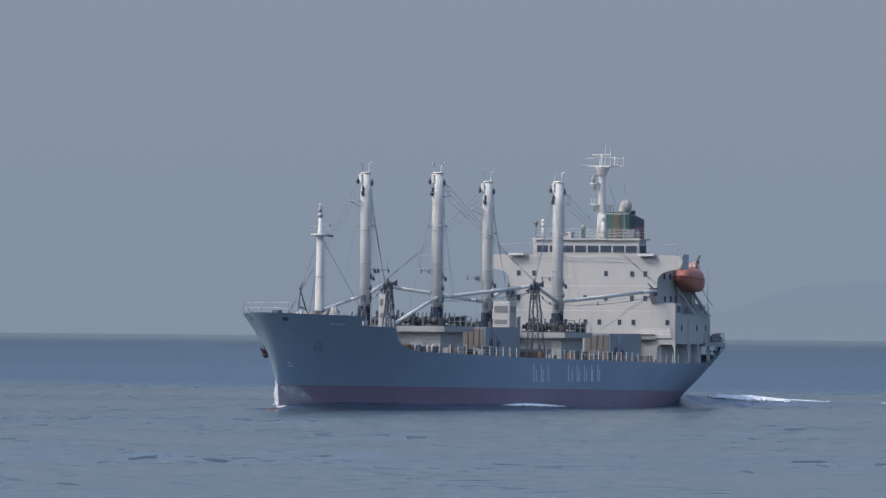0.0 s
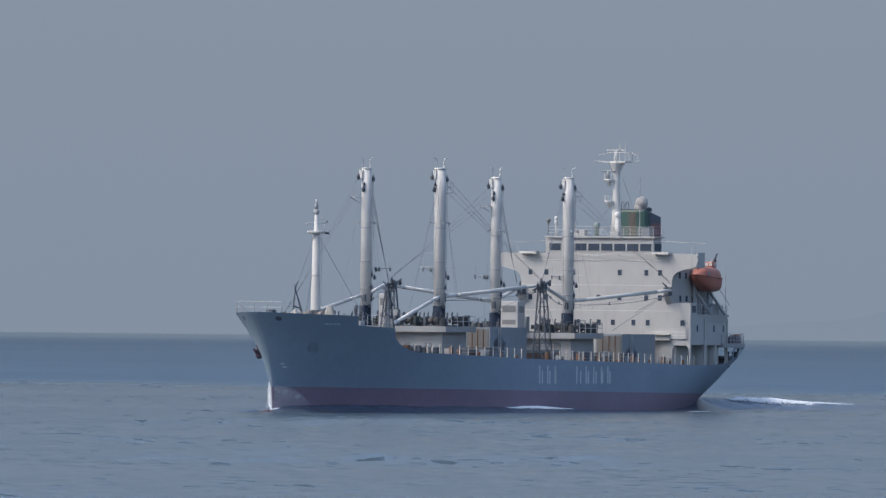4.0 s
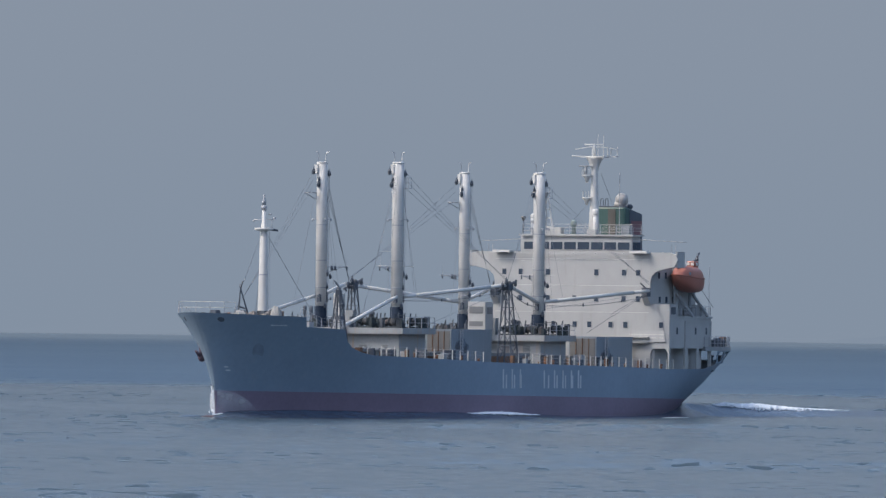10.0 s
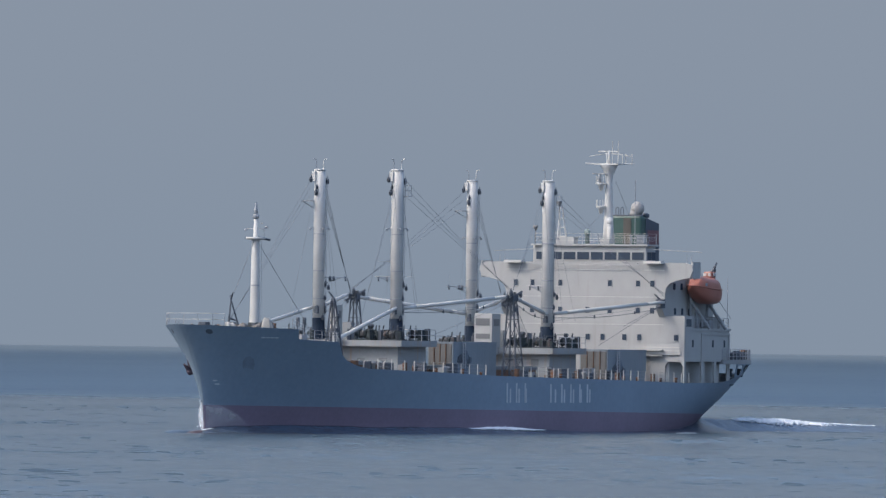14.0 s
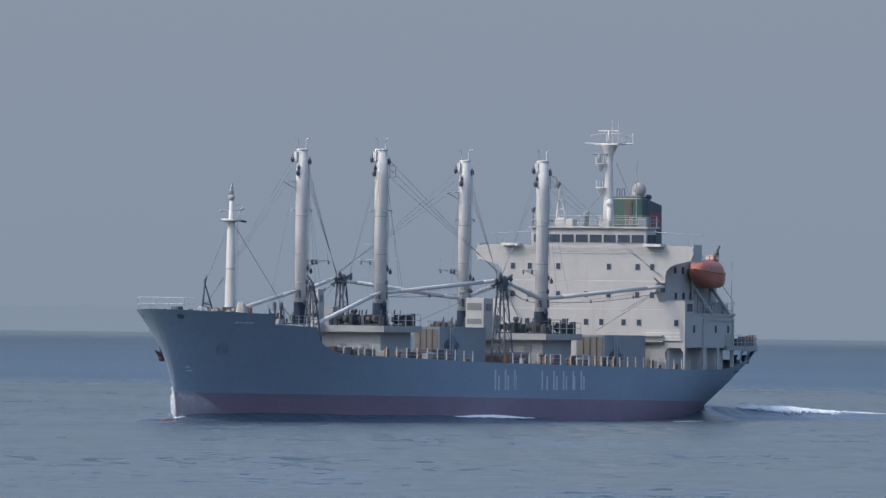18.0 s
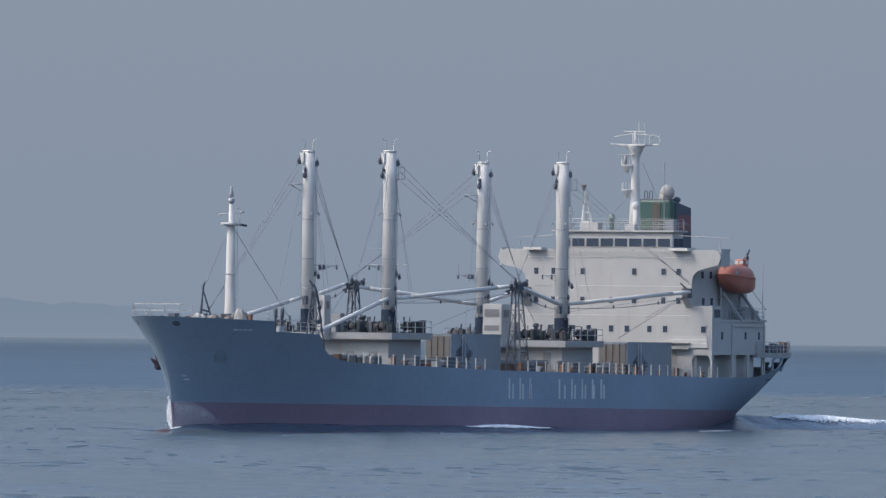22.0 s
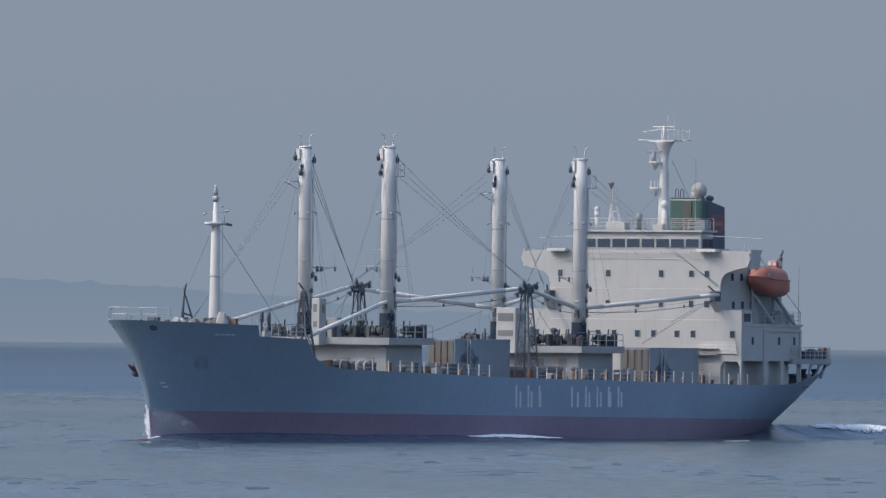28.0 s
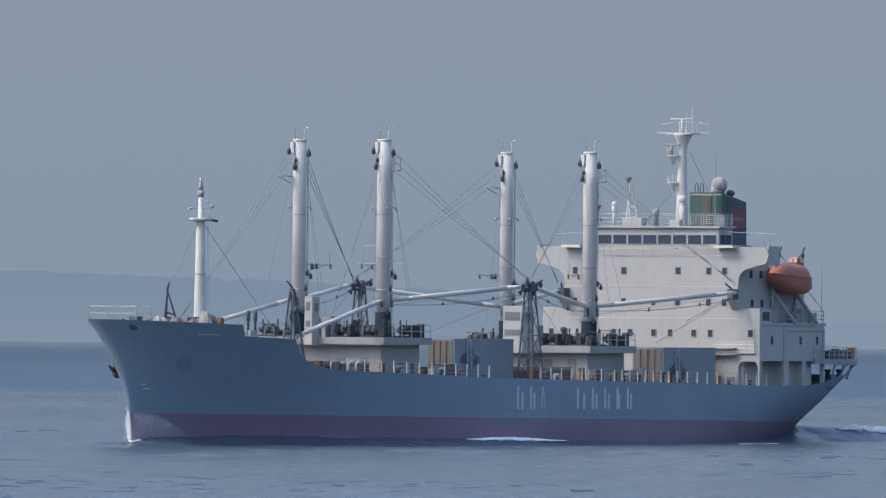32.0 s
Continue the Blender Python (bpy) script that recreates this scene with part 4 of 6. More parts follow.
for p, x, y, z0 in ((P1, FWD, -4.28, 8.9), (P2, FWD, 4.28, 8.9), (P3, AFT, -4.28, 8.3), (P4, AFT, 4.28, 8.3)):
    wire("cargo_runner", [(x + 0.8, y - 0.2, z0 + 13.4), (x + 2.6, y + 0.8, z0 + 0.6)], 0.013, p)
    wire("cargo_runner", [(x - 0.8, y + 0.2, z0 + 13.4), (x - 2.4, y - 0.6, z0 + 0.6)], 0.013, p)
    s = 1 if y > 0 else -1
    wire("cargo_runner", [(x - 0.7, y + 0.5 * s, z0 + 2.7), (x - 11.0, y + 4.6 * s, z0 + 4.0)], 0.013, p)
for a, b in (((-49.6, 9.0, 12.8), (-40, 5.6, 9.4)), ((-50.3, 9.0, 12.8), (-59, 6.2, 9.2)), ((FRONT + 0.7, 9.0, 12.7), (-74.5, 5.8, 8.6)), ((FRONT + 0.7, 9.0, 12.8), (-77.5, 7.0, 10.5)), ((FRONT + 0.7, -9.0, 12.7), (-74.5, -5.8, 8.6)), ((-49.6, -9.0, 12.8), (-40, -5.6, 9.4))):
    wire("guy_wire", [a, b], 0.02)


# ---- boom rests: dark lattice towers ----
def lattice(bm, base, top, wb, wt, bays=4):
    base, top = Vector(base), Vector(top)
    legs = []
    for sx, sy in ((1, 1), (1, -1), (-1, -1), (-1, 1)):
        legs.append([base.lerp(top, k / bays) + Vector((sx, sy, 0)) * (wb + (wt - wb) * k / bays) / 2 for k in range(bays + 1)])
    for leg in legs:
        rod(bm, leg[0], leg[-1], 0.10, 0.08, 6)
    for i in range(4):
        a, b = legs[i], legs[(i + 1) % 4]
        for k in range(bays):
            rod(bm, a[k + 1], b[k + 1], 0.042, n=5)
            rod(bm, a[k], b[k + 1], 0.036, n=5)


def rest(base, top, wb=2.2, wt=0.7, bays=4, arms=True):
    t = part("boom_rest", made(lattice, base, top, wb, wt, bays), DARK, ship, "dark lattice boom rest tower")
    if arms:
        c = Vector(top) + Vector((0, 0, 0.2))
        block("cradle_hub", c.x - 0.35, c.x + 0.35, c.y - 0.4, c.y + 0.4, c.z - 0.4, c.z + 0.2, DARK, t, bevel=0.08)
        block("cradle_pad", c.x - 0.3, c.x + 0.25, c.y - 0.1, c.y + 0.3, c.z + 0.2, c.z + 0.55, BOX_TAN, t, "worn tan cradle pad", bevel=0.08)
        rnd = random.Random(int(c.y * 7))
        for dx, dy, dz in ((1.25, 0.5, 0.75), (-1.1, 0.5, 0.6), (1.0, -0.6, -0.45), (-1.2, -0.5, -0.5), (1.35, 0.0, 0.1), (-1.0, 0.1, 0.15)):
            part("cradle_arm", made(rod, c, c + Vector((dx, dy, dz)), 0.17, 0.10, 6), DARK, t)
            part("tip_block", made(block_shape, c + Vector((dx, dy, dz)) * rnd.uniform(0.7, 1.05) + Vector((0, 0, rnd.uniform(-0.2, 0.1))), rnd.uniform(0.13, 0.22)), DARK, t)
    return t


rest((-49.9, 9.2, 5.3), (-50, 9.0, 13.0), 1.6, 0.6)
rest((-51, -9.0, 5.3), (-51, -9.0, 13.0), 1.6, 0.6)
rest((-19.6, 5.95, 6.2), (-19.3, 6.05, 12.6), 1.5, 0.3, 4, False)
bm = bmesh.new()
box(bm, -19.45, -19.15, 5.89, 6.21, 12.5, 12.85)
rod(bm, (-19.3, 6.05, 12.9), (-18.9, 5.75, 13.5), 0.11, 0.06, 6)
part("rest_head", bm, DARK, ship)
block("rest_saddle", -19.5, -19.1, 5.75, 6.55, 9.6, 10.0, DARK, bevel=0.06)
part("rest_block", made(block_shape, (-19.5, 6.45, 11.2), 0.2), DARK, ship)
for s in (1, -1):
    bm = bmesh.new()
    box(bm, FRONT + 0.02, FRONT + 0.9, 8.75 * s - 0.3, 8.75 * s + 0.3, 12.4, 13.3)
    rod(bm, (FRONT + 0.5, 8.9 * s, 13.1), (FRONT + 1.3, 8.5 * s, 13.8), 0.12, 0.06, 6)
    rod(bm, (FRONT + 0.5, 8.9 * s, 12.8), (FRONT + 1.3, 8.4 * s, 12.2), 0.12, 0.06, 6)
    part("boom_cradle", bm, DARK, ship, "dark boom cradle on the house front")
    bm = bmesh.new()
    v = [bm.verts.new(c) for c in ((FRONT + 0.01, 8.4 * s, 12.4), (FRONT + 0.9, 8.4 * s, 12.4), (FRONT + 0.01, 8.4 * s, 11.5), (FRONT + 0.01, 9.1 * s, 12.4), (FRONT + 0.9, 9.1 * s, 12.4), (FRONT + 0.01, 9.1 * s, 11.5))]
    for f in ((0, 1, 2), (3, 5, 4), (0, 3, 4, 1), (1, 4, 5, 2), (0, 2, 5, 3)):
        bm.faces.new([v[i] for i in f])
    part("cradle_bracket", bm, WHITE, ship)


WINCH_GREEN = paint("winch_green_paint", (0.029, 0.040, 0.044), 0.85, vary=0.3, scale=2)
ROPE_DARK = paint("wire_on_drum", (0.06, 0.062, 0.066), 0.9)
# ---- winch platforms ----
def winch(x, y, z, rnd, mat):
    bm = bmesh.new()
    box(bm, x - 0.75, x + 0.75, y - 0.9, y + 0.9, z, z + 0.12)
    w = part("cargo_winch", bm, mat, ship, "dark cargo winch with rope drum")
    part("drum", made(drum, (x, y - 0.2, z + 0.6), 0.45, 0.75), mat, w)
    part("rope", made(rod, (x, y - 0.48, z + 0.6), (x, y + 0.08, z + 0.6), 0.34, 0.34, 12), ROPE_DARK, w)
    h = rnd.uniform(0.8, 1.15)
    part("gearbox", made(box, x - 0.3, x + 0.45, y + 0.3, y + 0.7, z + 0.1, z + h), mat, w, bevel=0.08)
    part("motor", made(rod, (x - 0.2, y + 0.5, z + 0.35), (x - 0.85, y + 0.5, z + 0.35), 0.26, 0.22, 10), mat, w)
    part("warping_head", made(rod, (x, y - 0.65, z + 0.6), (x, y - 1.05, z + 0.6), 0.18, 0.26, 10), mat, w)
    part("brake_lever", made(rod, (x + 0.5, y + 0.1, z + 0.1), (x + 0.65, y + 0.2, z + rnd.uniform(1.1, 1.5)), 0.045, 0.04, 5), mat, w)


CAB_GLASS = paint("dusty_cab_glass", (0.14, 0.145, 0.15), 0.3, bump=0)


def platform_set(x, z):
    block("winch_platform", x + 3.9, x - 3.3, -7.0, 7.0, z - 0.6, z, HOUSE_GREY, label="pale grey overhanging winch platform")
    mh = block("mast_house", x + 3.1, x - 2.6, -6.2, 6.2, 4.8, z - 0.6, HOUSE_GREY, label="grey mast house with rust streaks")
    for y in (-4.2, 2.2, 4.6):
        block("door", x + 3.1, x + 3.16, y - 0.4, y + 0.4, 5.4, 7.2, DECK_GREY, mh)
    rnd = random.Random(int(-x))
    for wx, wy in ((2.4, 5.4), (-1.9, 5.6), (0.3, 2.0), (2.6, 2.4), (-2.2, 2.6), (2.4, -5.4), (-2.0, -5.4), (0.2, -2.2), (-2.2, -2.4)):
        winch(x + wx, wy, z, rnd, (WINCH_GREEN, WINCH_GREY, WINCH_GREEN)[int(abs(wx * 10 + wy * 7)) % 3])
    for k in range(34):
        gx, gy = x + rnd.uniform(-2.9, 3.3), rnd.choice((-1, 1)) * rnd.uniform(0.8, 6.4)
        if k % 2:
            part("deck_pipe", made(path, [(gx, gy, z), (gx, gy, z + rnd.uniform(0.5, 1.4)), (gx + 0.25, gy + 0.2, z + 1.45)], 0.07, 6), DARK, ship)
        else:
            block("valve_box", gx - 0.16, gx + 0.16, gy - 0.16, gy + 0.16, z, z + rnd.uniform(0.5, 1.15), (DARK, WINCH_GREEN, WINCH_GREY)[k % 3], bevel=0.03)
    for k in range(8):
        gx, gy = x + rnd.uniform(-2.6, 3.0), rnd.uniform(1.0, 6.0)
        w2, h2 = rnd.uniform(0.3, 0.6), rnd.uniform(0.7, 1.35)
        part("guard_frame", made(path, [(gx, gy - w2, z), (gx, gy - w2, z + h2), (gx + 0.2, gy + w2, z + h2), (gx + 0.2, gy + w2, z)], 0.05, 6), (DARK, WINCH_GREY)[k % 2], ship)
    for s in (1, -1):
        railing([(x + 2.4, 6.9 * s, z), (x - 3.2, 6.9 * s, z), (x - 3.2, 3.0 * s, z)], 1.4, 1.05, 2, STEEL, SHORT_STANCHION, 0.03)
        block("control_stand", x - 2.9, x - 2.4, 6.1 * s, 6.5 * s, z, z + 1.15, WINCH_GREY)
    xa, xf, ya, yb = (x + 3.7, x + 4.8, -0.35, 0.45) if x > -50 else (x + 3.4, x + 5.2, -1.1, 0.9)
    cab = block("winch_cab", xa, xf, ya, yb, z - 0.7, z + 3.35, WHITE, label="narrow white control cab", bevel=0.05)
    for z2, h in ((z + 2.5, 0.7), (z + 1.1, 0.5)):
        block("window", xf, xf + 0.05, ya + 0.2, yb - 0.25, z2 - h / 2, z2 + h / 2, CAB_GLASS, cab)
    block("window", xa + 0.35, xf - 0.4, yb, yb + 0.06, z + 2.1, z + 2.8, CAB_GLASS, cab)
    # vent cowls and a box beside the cab
    block("junction_box", x + 1.2, x + 1.9, -0.6, 0.4, z, z + 1.7, HOUSE_GREY)
    for y in (0.9, -3.2):
        part("cowl", made(turned, (x - 1.2, y, z), [(0.2, 0), (0.2, 1.2), (0.30, 1.25), (0.30, 1.5), (0.15, 1.6)], 10), DARK, ship)


platform_set(FWD, 8.9)
platform_set(AFT, 8.3)

# ---- hatches ----
for x0, x1, z in ((-17.5, -30.5, 6.9), (-39.4, -61.5, 6.5), (-70.2, -80.4, 6.2)):
    co = block("hatch_coaming", x0, x1, -5.6, 5.6, 4.9, z - 0.35, RUSTY, label="rusty hatch coaming")
    n = max(2, round((x0 - x1) / 5))
    for k in range(n):
        a, b = x0 + (x1 - x0) * k / n, x0 + (x1 - x0) * (k + 1) / n
        block("hatch_cover", a - 0.04, b + 0.04, -5.8, 5.8, z - 0.35, z, DECK_GREY, co)


# ---- deck stores: ribbed steel boxes with tan doors ----
stores = []


def store(x0, x1, y0, y1, z0, z1):
    t = new("deck_container")
    t.location = ((x0 + x1) / 2, (y0 + y1) / 2, z0)
    h, hw, hl = z1 - z0, (y1 - y0) / 2, (x0 - x1) / 2
    part("shell", made(box, -hl, hl, -hw, hw, 0, h), BOX_GREY, t)
    part("top_rail", made(box, -hl - 0.03, hl + 0.05, -hw - 0.03, hw + 0.03, h - 0.16, h + 0.02), BOX_GREY, t)
    for k in range(4):
        y = -hw + 0.12 + (2 * hw - 0.24) * k / 4
        part("door_panel", made(box, hl, hl + 0.06, y + 0.03, y + (2 * hw - 0.24) / 4 - 0.03, 0.1, h - 0.2), BOX_TAN, t, "rust-streaked tan door panel")
    for k in range(3):
        y = -hw + 0.12 + (2 * hw - 0.24) * (k + 1) / 4
        part("lock_bar", made(rod, (hl + 0.09, y, 0.1), (hl + 0.09, y, h - 0.2), 0.05, 0.05, 6), RUSTY, t)
    n = int(2 * hl / 0.55)
    rib = mesh_of("side_rib", made(box, -0.1, 0.1, -0.01, 0.006, 0.15, h - 0.2), BOX_GREY)
    for k in range(n):
        shared("side_rib", rib, t, (-hl + 0.4 + k * (2 * hl - 0.8) / (n - 1), hw, 0))
    stores.append(tagged(t, "grey steel deck container with rusty tan doors", "container", "deck containers"))
    return t, hl, hw, h


for args in ((-72.5, -80.8, 4.75, 7.9, 4.95, 8.2), (-41.7, -50.6, 4.2, 7.0, 6.5, 8.82)):
    t, hl, hw, h = store(*args)
    if h < 2.6:
        part("base_frame", made(box, -hl, hl, -hw, hw, -1.3, 0), BOX_GREY, t)
    bm = bmesh.new()
    for x in (hl - 1.6, hl - 2.1):
        rod(bm, (x, hw + 0.25, -0.2), (x, hw + 0.25, h - 0.1), 0.05, n=5)
    for k in range(8):
        rod(bm, (hl - 1.6, hw + 0.25, 0.1 + k * 0.3), (hl - 2.1, hw + 0.25, 0.1 + k * 0.3), 0.03, n=4)
    part("ladder", bm, STEEL, t)
    rnd = random.Random(5)
    for k in range(9):
        x, z = hl - 2.6 + rnd.uniform(-1.1, 1.2), rnd.uniform(-1.2, h - 0.6)
        wide, tall = rnd.uniform(0.35, 0.8), rnd.uniform(0.35, 0.8)
        bm = bmesh.new()
        rim = [(x + wide * rnd.uniform(0.6, 1.2) * math.cos(0.7 * i), min(h, z + tall * rnd.uniform(0.6, 1.2) * math.sin(0.7 * i))) for i in range(9)]
        out = hw + rnd.uniform(0.06, 0.16)
        front, back = [bm.verts.new((px, out, pz)) for px, pz in rim], [bm.verts.new((px, hw + 0.005, pz)) for px, pz in rim]
        bm.faces.new(front)
        bm.faces.new(back[::-1])
        for i in range(9):
            bm.faces.new((front[i], front[i - 1], back[i - 1], back[i]))
        part("hung_gear", bm, (GEAR_BLUE, GEAR_BLUE, DARK)[k % 3], t)
# white lockers on the far side, seen between the mast houses and the containers
for x in (-40.5, -71.8):
    lk = block("deck_locker", x, x - 2.6, -3.0, 1.2, curve(TOP, x) + 0.6, 7.9, WHITE, label="white deck locker", bevel=0.06)
    block("locker_door", x, x + 0.05, -1.6, -0.6, curve(TOP, x) + 0.8, 7.6, HOUSE_GREY, lk)

RUST_ORANGE = paint("bright_rust", (0.19, 0.088, 0.048), 0.9, vary=0.4, scale=3)
# deck clutter along the port side, below the mast houses
rnd = random.Random(21)
for k in range(26):
    x = -24 - k * 2.25
    if x < -84 or -52 < x < -40 or -83 < x < -72:
        continue
    z = curve(TOP, x) - 0.12
    y = min(rnd.uniform(7.6, 9.6), edge(x)[1] - 1.2)
    w, d, h = rnd.uniform(0.3, 0.7), rnd.uniform(0.3, 0.6), rnd.uniform(0.5, 1.3)
    if k % 3 == 0:
        part("mushroom_vent", made(turned, (x, y, z), [(0.18, 0), (0.18, h * 0.8), (0.32, h * 0.8 + 0.05), (0.30, h * 0.8 + 0.2), (0.1, h * 0.8 + 0.28)], 12), (HOUSE_GREY, DARK)[k % 2], ship)
    else:
        block("deck_gear", x - w, x + w, y - d, y + d, z, z + h, (RUSTY, DARK, HOUSE_GREY)[k % 3], bevel=0.04)


for k in range(6):
    x = -21.4 - 0.8 * k
    z = curve(TOP, x) - 0.12
    y = edge(x)[1] - rnd.uniform(1.5, 2.3)
    if k % 3:
        part("vent_bend", made(path, [(x, y, z), (x, y, z + 0.85), (x - 0.15, y + 0.1, z + 1.0), (x - 0.5, y + 0.15, z + 0.9)], 0.08, 8), RAIL_WHITE, ship)
    else:
        block("deck_gear", x - 0.35, x + 0.3, y - 0.3, y + 0.3, z, z + 0.95, (RUSTY, DARK, HOUSE_GREY)[k // 3], bevel=0.06)
rnd = random.Random(12)
for k in range(20):
    x = -26.0 - 2.9 * k + rnd.uniform(-0.6, 0.6)
    if -47 < x < -38.5 or x < -82:
        continue
    px, py, pz = edge(x, rnd.uniform(0.35, 0.7))
    tall = rnd.uniform(0.35, 0.7)
    part("bollard", made(turned, (px, py, pz), [(0.16, 0), (0.12, tall * 0.7), (0.18, tall * 0.8), (0.16, tall)], 10), (RUSTY, RUST_ORANGE, DARK)[k % 3], ship)
part("fire_main", made(path, edge_line(-20.5, -83.0, 6, 1, 1.9), 0.09, 6), RUSTY, ship, "rusty deck pipe")

# runner wires slung beneath the booms
for a, b in (((FWD - 0.8, 4.6, 11.6), (-49.4, 9.1, 12.7)), ((AFT - 0.8, 4.6, 11.3), (FRONT + 0.9, 9.1, 12.4)), ((AFT + 0.8, 4.6, 11.2), (-50.6, 9.1, 12.6)), ((FWD - 0.8, -4.6, 11.6), (-49.4, -9.1, 12.7))):
    a, b = Vector(a), Vector(b)
    pts = [a.lerp(b, k / 8) + Vector((0, 0, -0.35 * math.sin(math.pi * k / 8))) for k in range(9)]
    run = wire("boom_runner", pts, 0.028)
    for k in (3, 6):
        part("runner_block", made(block_shape, pts[k] + Vector((0, 0, 0.1)), 0.11), DARK, run)
rnd = random.Random(77)
for p, x, y, z0, z1 in ((P1, FWD, -4.28, 8.9, 25.25), (P2, FWD, 4.28, 8.9, 25.25), (P3, AFT, -4.28, 8.3, 24.75), (P4, AFT, 4.28, 8.3, 24.75)):
    for k in range(3):
        d = 1 if k % 2 else -1
        wire("cargo_fall", [(x + 0.8 * d, y, z1 - 1.2 - 0.4 * k), (x + d * rnd.uniform(1.6, 4.4), y + rnd.uniform(-1.5, 2.2), z0 + rnd.uniform(0.8, 3.0))], 0.012, p)

# ---- lettering on the side: plain upright bars in the letters' colour ----
def letter_bars(x0, widths, gap, z0, z1):
    x = x0
    for w in widths:
        h = z1 - z0
        bm = bmesh.new()
        for a in (0.0, w - 0.28):
            box(bm, x - a - 0.28, x - a, BEAM - 0.05, BEAM + 0.02, z0, z0 + h * (1.0 if a == 0 else 0.72))
        part("letter_bar", bm, LETTER, hull, "off-white painted bars")
        x -= w + gap


letter_bars(-44.9, (0.95, 0.8, 0.45), 1.0, 3.0, 4.9)
letter_bars(-54.0, (1.25, 0.85, 0.85, 0.55, 0.8), 1.05, 3.0, 4.8)

# ---- accommodation fittings ----
for z in (16.2, 13.5, 10.75, 8.0):
    part("weld_seam", made(rod, (FRONT, -8.9, z), (FRONT, 8.9, z), 0.03, 0.03, 6), POST_WHITE, house)
for z in (8.15, 7.6):
    block("ledge", FRONT, FRONT + 0.5, 5.2, 9.0, z, z + 0.1, WHITE, house)
bm = bmesh.new()
for k in range(9):
    rod(bm, (FRONT + 0.14, 7.0, 5.1 + k * 0.33), (FRONT + 0.14, 7.5, 5.1 + k * 0.33), 0.03, n=4)
for y in (7.0, 7.5):
    rod(bm, (FRONT + 0.14, y, 5.0), (FRONT + 0.14, y, 7.9), 0.03, n=4)
part("ladder", bm, WHITE, house)
for s in (1, -1):
    part("side_window", made(side_strip, -83.2, -84.6, s, 10.6, 11.35, 0.03, 0.05), GLASS_DARK, house)
    for x in (-84.9, -90.6, -93.9):
        part("side_port", made(side_strip, x, x - 0.4, s, 8.55, 9.25, 0.03, 0.05), GLASS_DARK, house)
    for x, z in ((-84.6, 14.6), (-86.2, 14.6), (-84.8, 12.1), (-86.4, 12.1), (-88.0, 12.1)):
        block("side_port", x, x - 0.42, s * 8.9, s * 8.94, z - 0.32, z + 0.32, GLASS_DARK, house)
    block("side_door", -89.5, -90.3, s * 8.9, s * 8.95, 10.45, 12.4, HOUSE_GREY, house)
    railing([(-85.0, (flank(-85.0) - 0.08) * s, 10.42), (AFT_END, (flank(AFT_END) - 0.08) * s, 10.42), (AFT_END, 7.5 * s, 10.42)], 1.6, 1.05, 3, STEEL, SHORT_STANCHION, 0.025)
    for x, h in ((-90.6, 0.9), (-91.8, 1.2), (-93.6, 0.9)):
        block("boat_deck_locker", x, x - 0.9, s * 9.0, s * (flank(x) - 0.35), 10.42, 10.42 + h, (HOUSE_GREY, WHITE)[x < -91], house)
    wire("whip_aerial", [(-95.3, 9.6 * s, 10.4), (-95.3, 9.6 * s, 15.6)], 0.03, house, STEEL)
    wire("signal_pole", [(-84.2, 6.3 * s, 18.3), (-85.2, 11.8 * s, 18.05)], 0.035, bridge, WHITE)
    for x in (-84.2, -85.2):
        wire("wing_aerial", [(x, 10.6 * s, 16.9), (x, 10.6 * s, 17.7)], 0.03, house, STEEL)
    windows_side = [-84.5, -85.4]
    for x in windows_side:
        block("bridge_side_window", x - 0.2, x + 0.6, s * 6.3, s * 6.34, 17.2, 18.0, GLASS_DARK, bridge)

# unseen pipe and brackets added so that a wavy shadow falls below the bridge
pts = [(FRONT + 0.42, -6.4 + 0.65 * k, 16.72 + 0.04 * math.sin(k * 1.1)) for k in range(21)]
pipe = part("shadow_pipe", made(path, pts, 0.045, 6), WHITE, house, "white pipe added to cast a wavy shadow on the bridge front")
for k in (1, 6, 10, 14, 19):
    x, y, z = pts[k]
    part("pipe_bracket", made(rod, (FRONT, y, z + 0.1), (x, y, z), 0.06, 0.06, 6), WHITE, pipe)

# sloping weather cover low on the house front
bm = bmesh.new()
v = [bm.verts.new(p) for p in ((FRONT + 0.01, 6.7, 8.85), (FRONT + 0.01, 10.6, 8.85), (FRONT + 0.16, 6.5, 7.75), (FRONT + 0.16, 10.9, 7.75), (FRONT + 0.01, 6.5, 7.65), (FRONT + 0.01, 10.9, 7.65))]
for f in ((0, 2, 3, 1), (2, 4, 5, 3), (0, 4, 2), (1, 3, 5), (0, 1, 5, 4)):
    bm.faces.new([v[i] for i in f])
cover = part("weather_cover", bm, WHITE, house, "white sloping weather cover")
for z in (8.5, 8.15):
    x = FRONT + 0.16 * (8.85 - z) / 1.1
    part("cover_rib", made(rod, (x, 6.7, z), (x, 10.7, z), 0.035, 0.035, 6), RAIL_WHITE, cover)

# roof of the wheelhouse
railing([(-83.6, -6.3, 18.78), (-83.6, 6.3, 18.78), (-85.8, 6.3, 18.78)], 1.7, 1.05, 3, RAIL_WHITE, SHORT_STANCHION, 0.015)
railing([(-85.8, -6.3, 18.78), (-83.6, -6.3, 18.78)], 1.7, 1.05, 3, RAIL_WHITE, SHORT_STANCHION, 0.015)
block("roof_locker", -85.0, -85.9, -4.6, -2.6, 18.78, 19.5, WHITE, bridge, bevel=0.05)
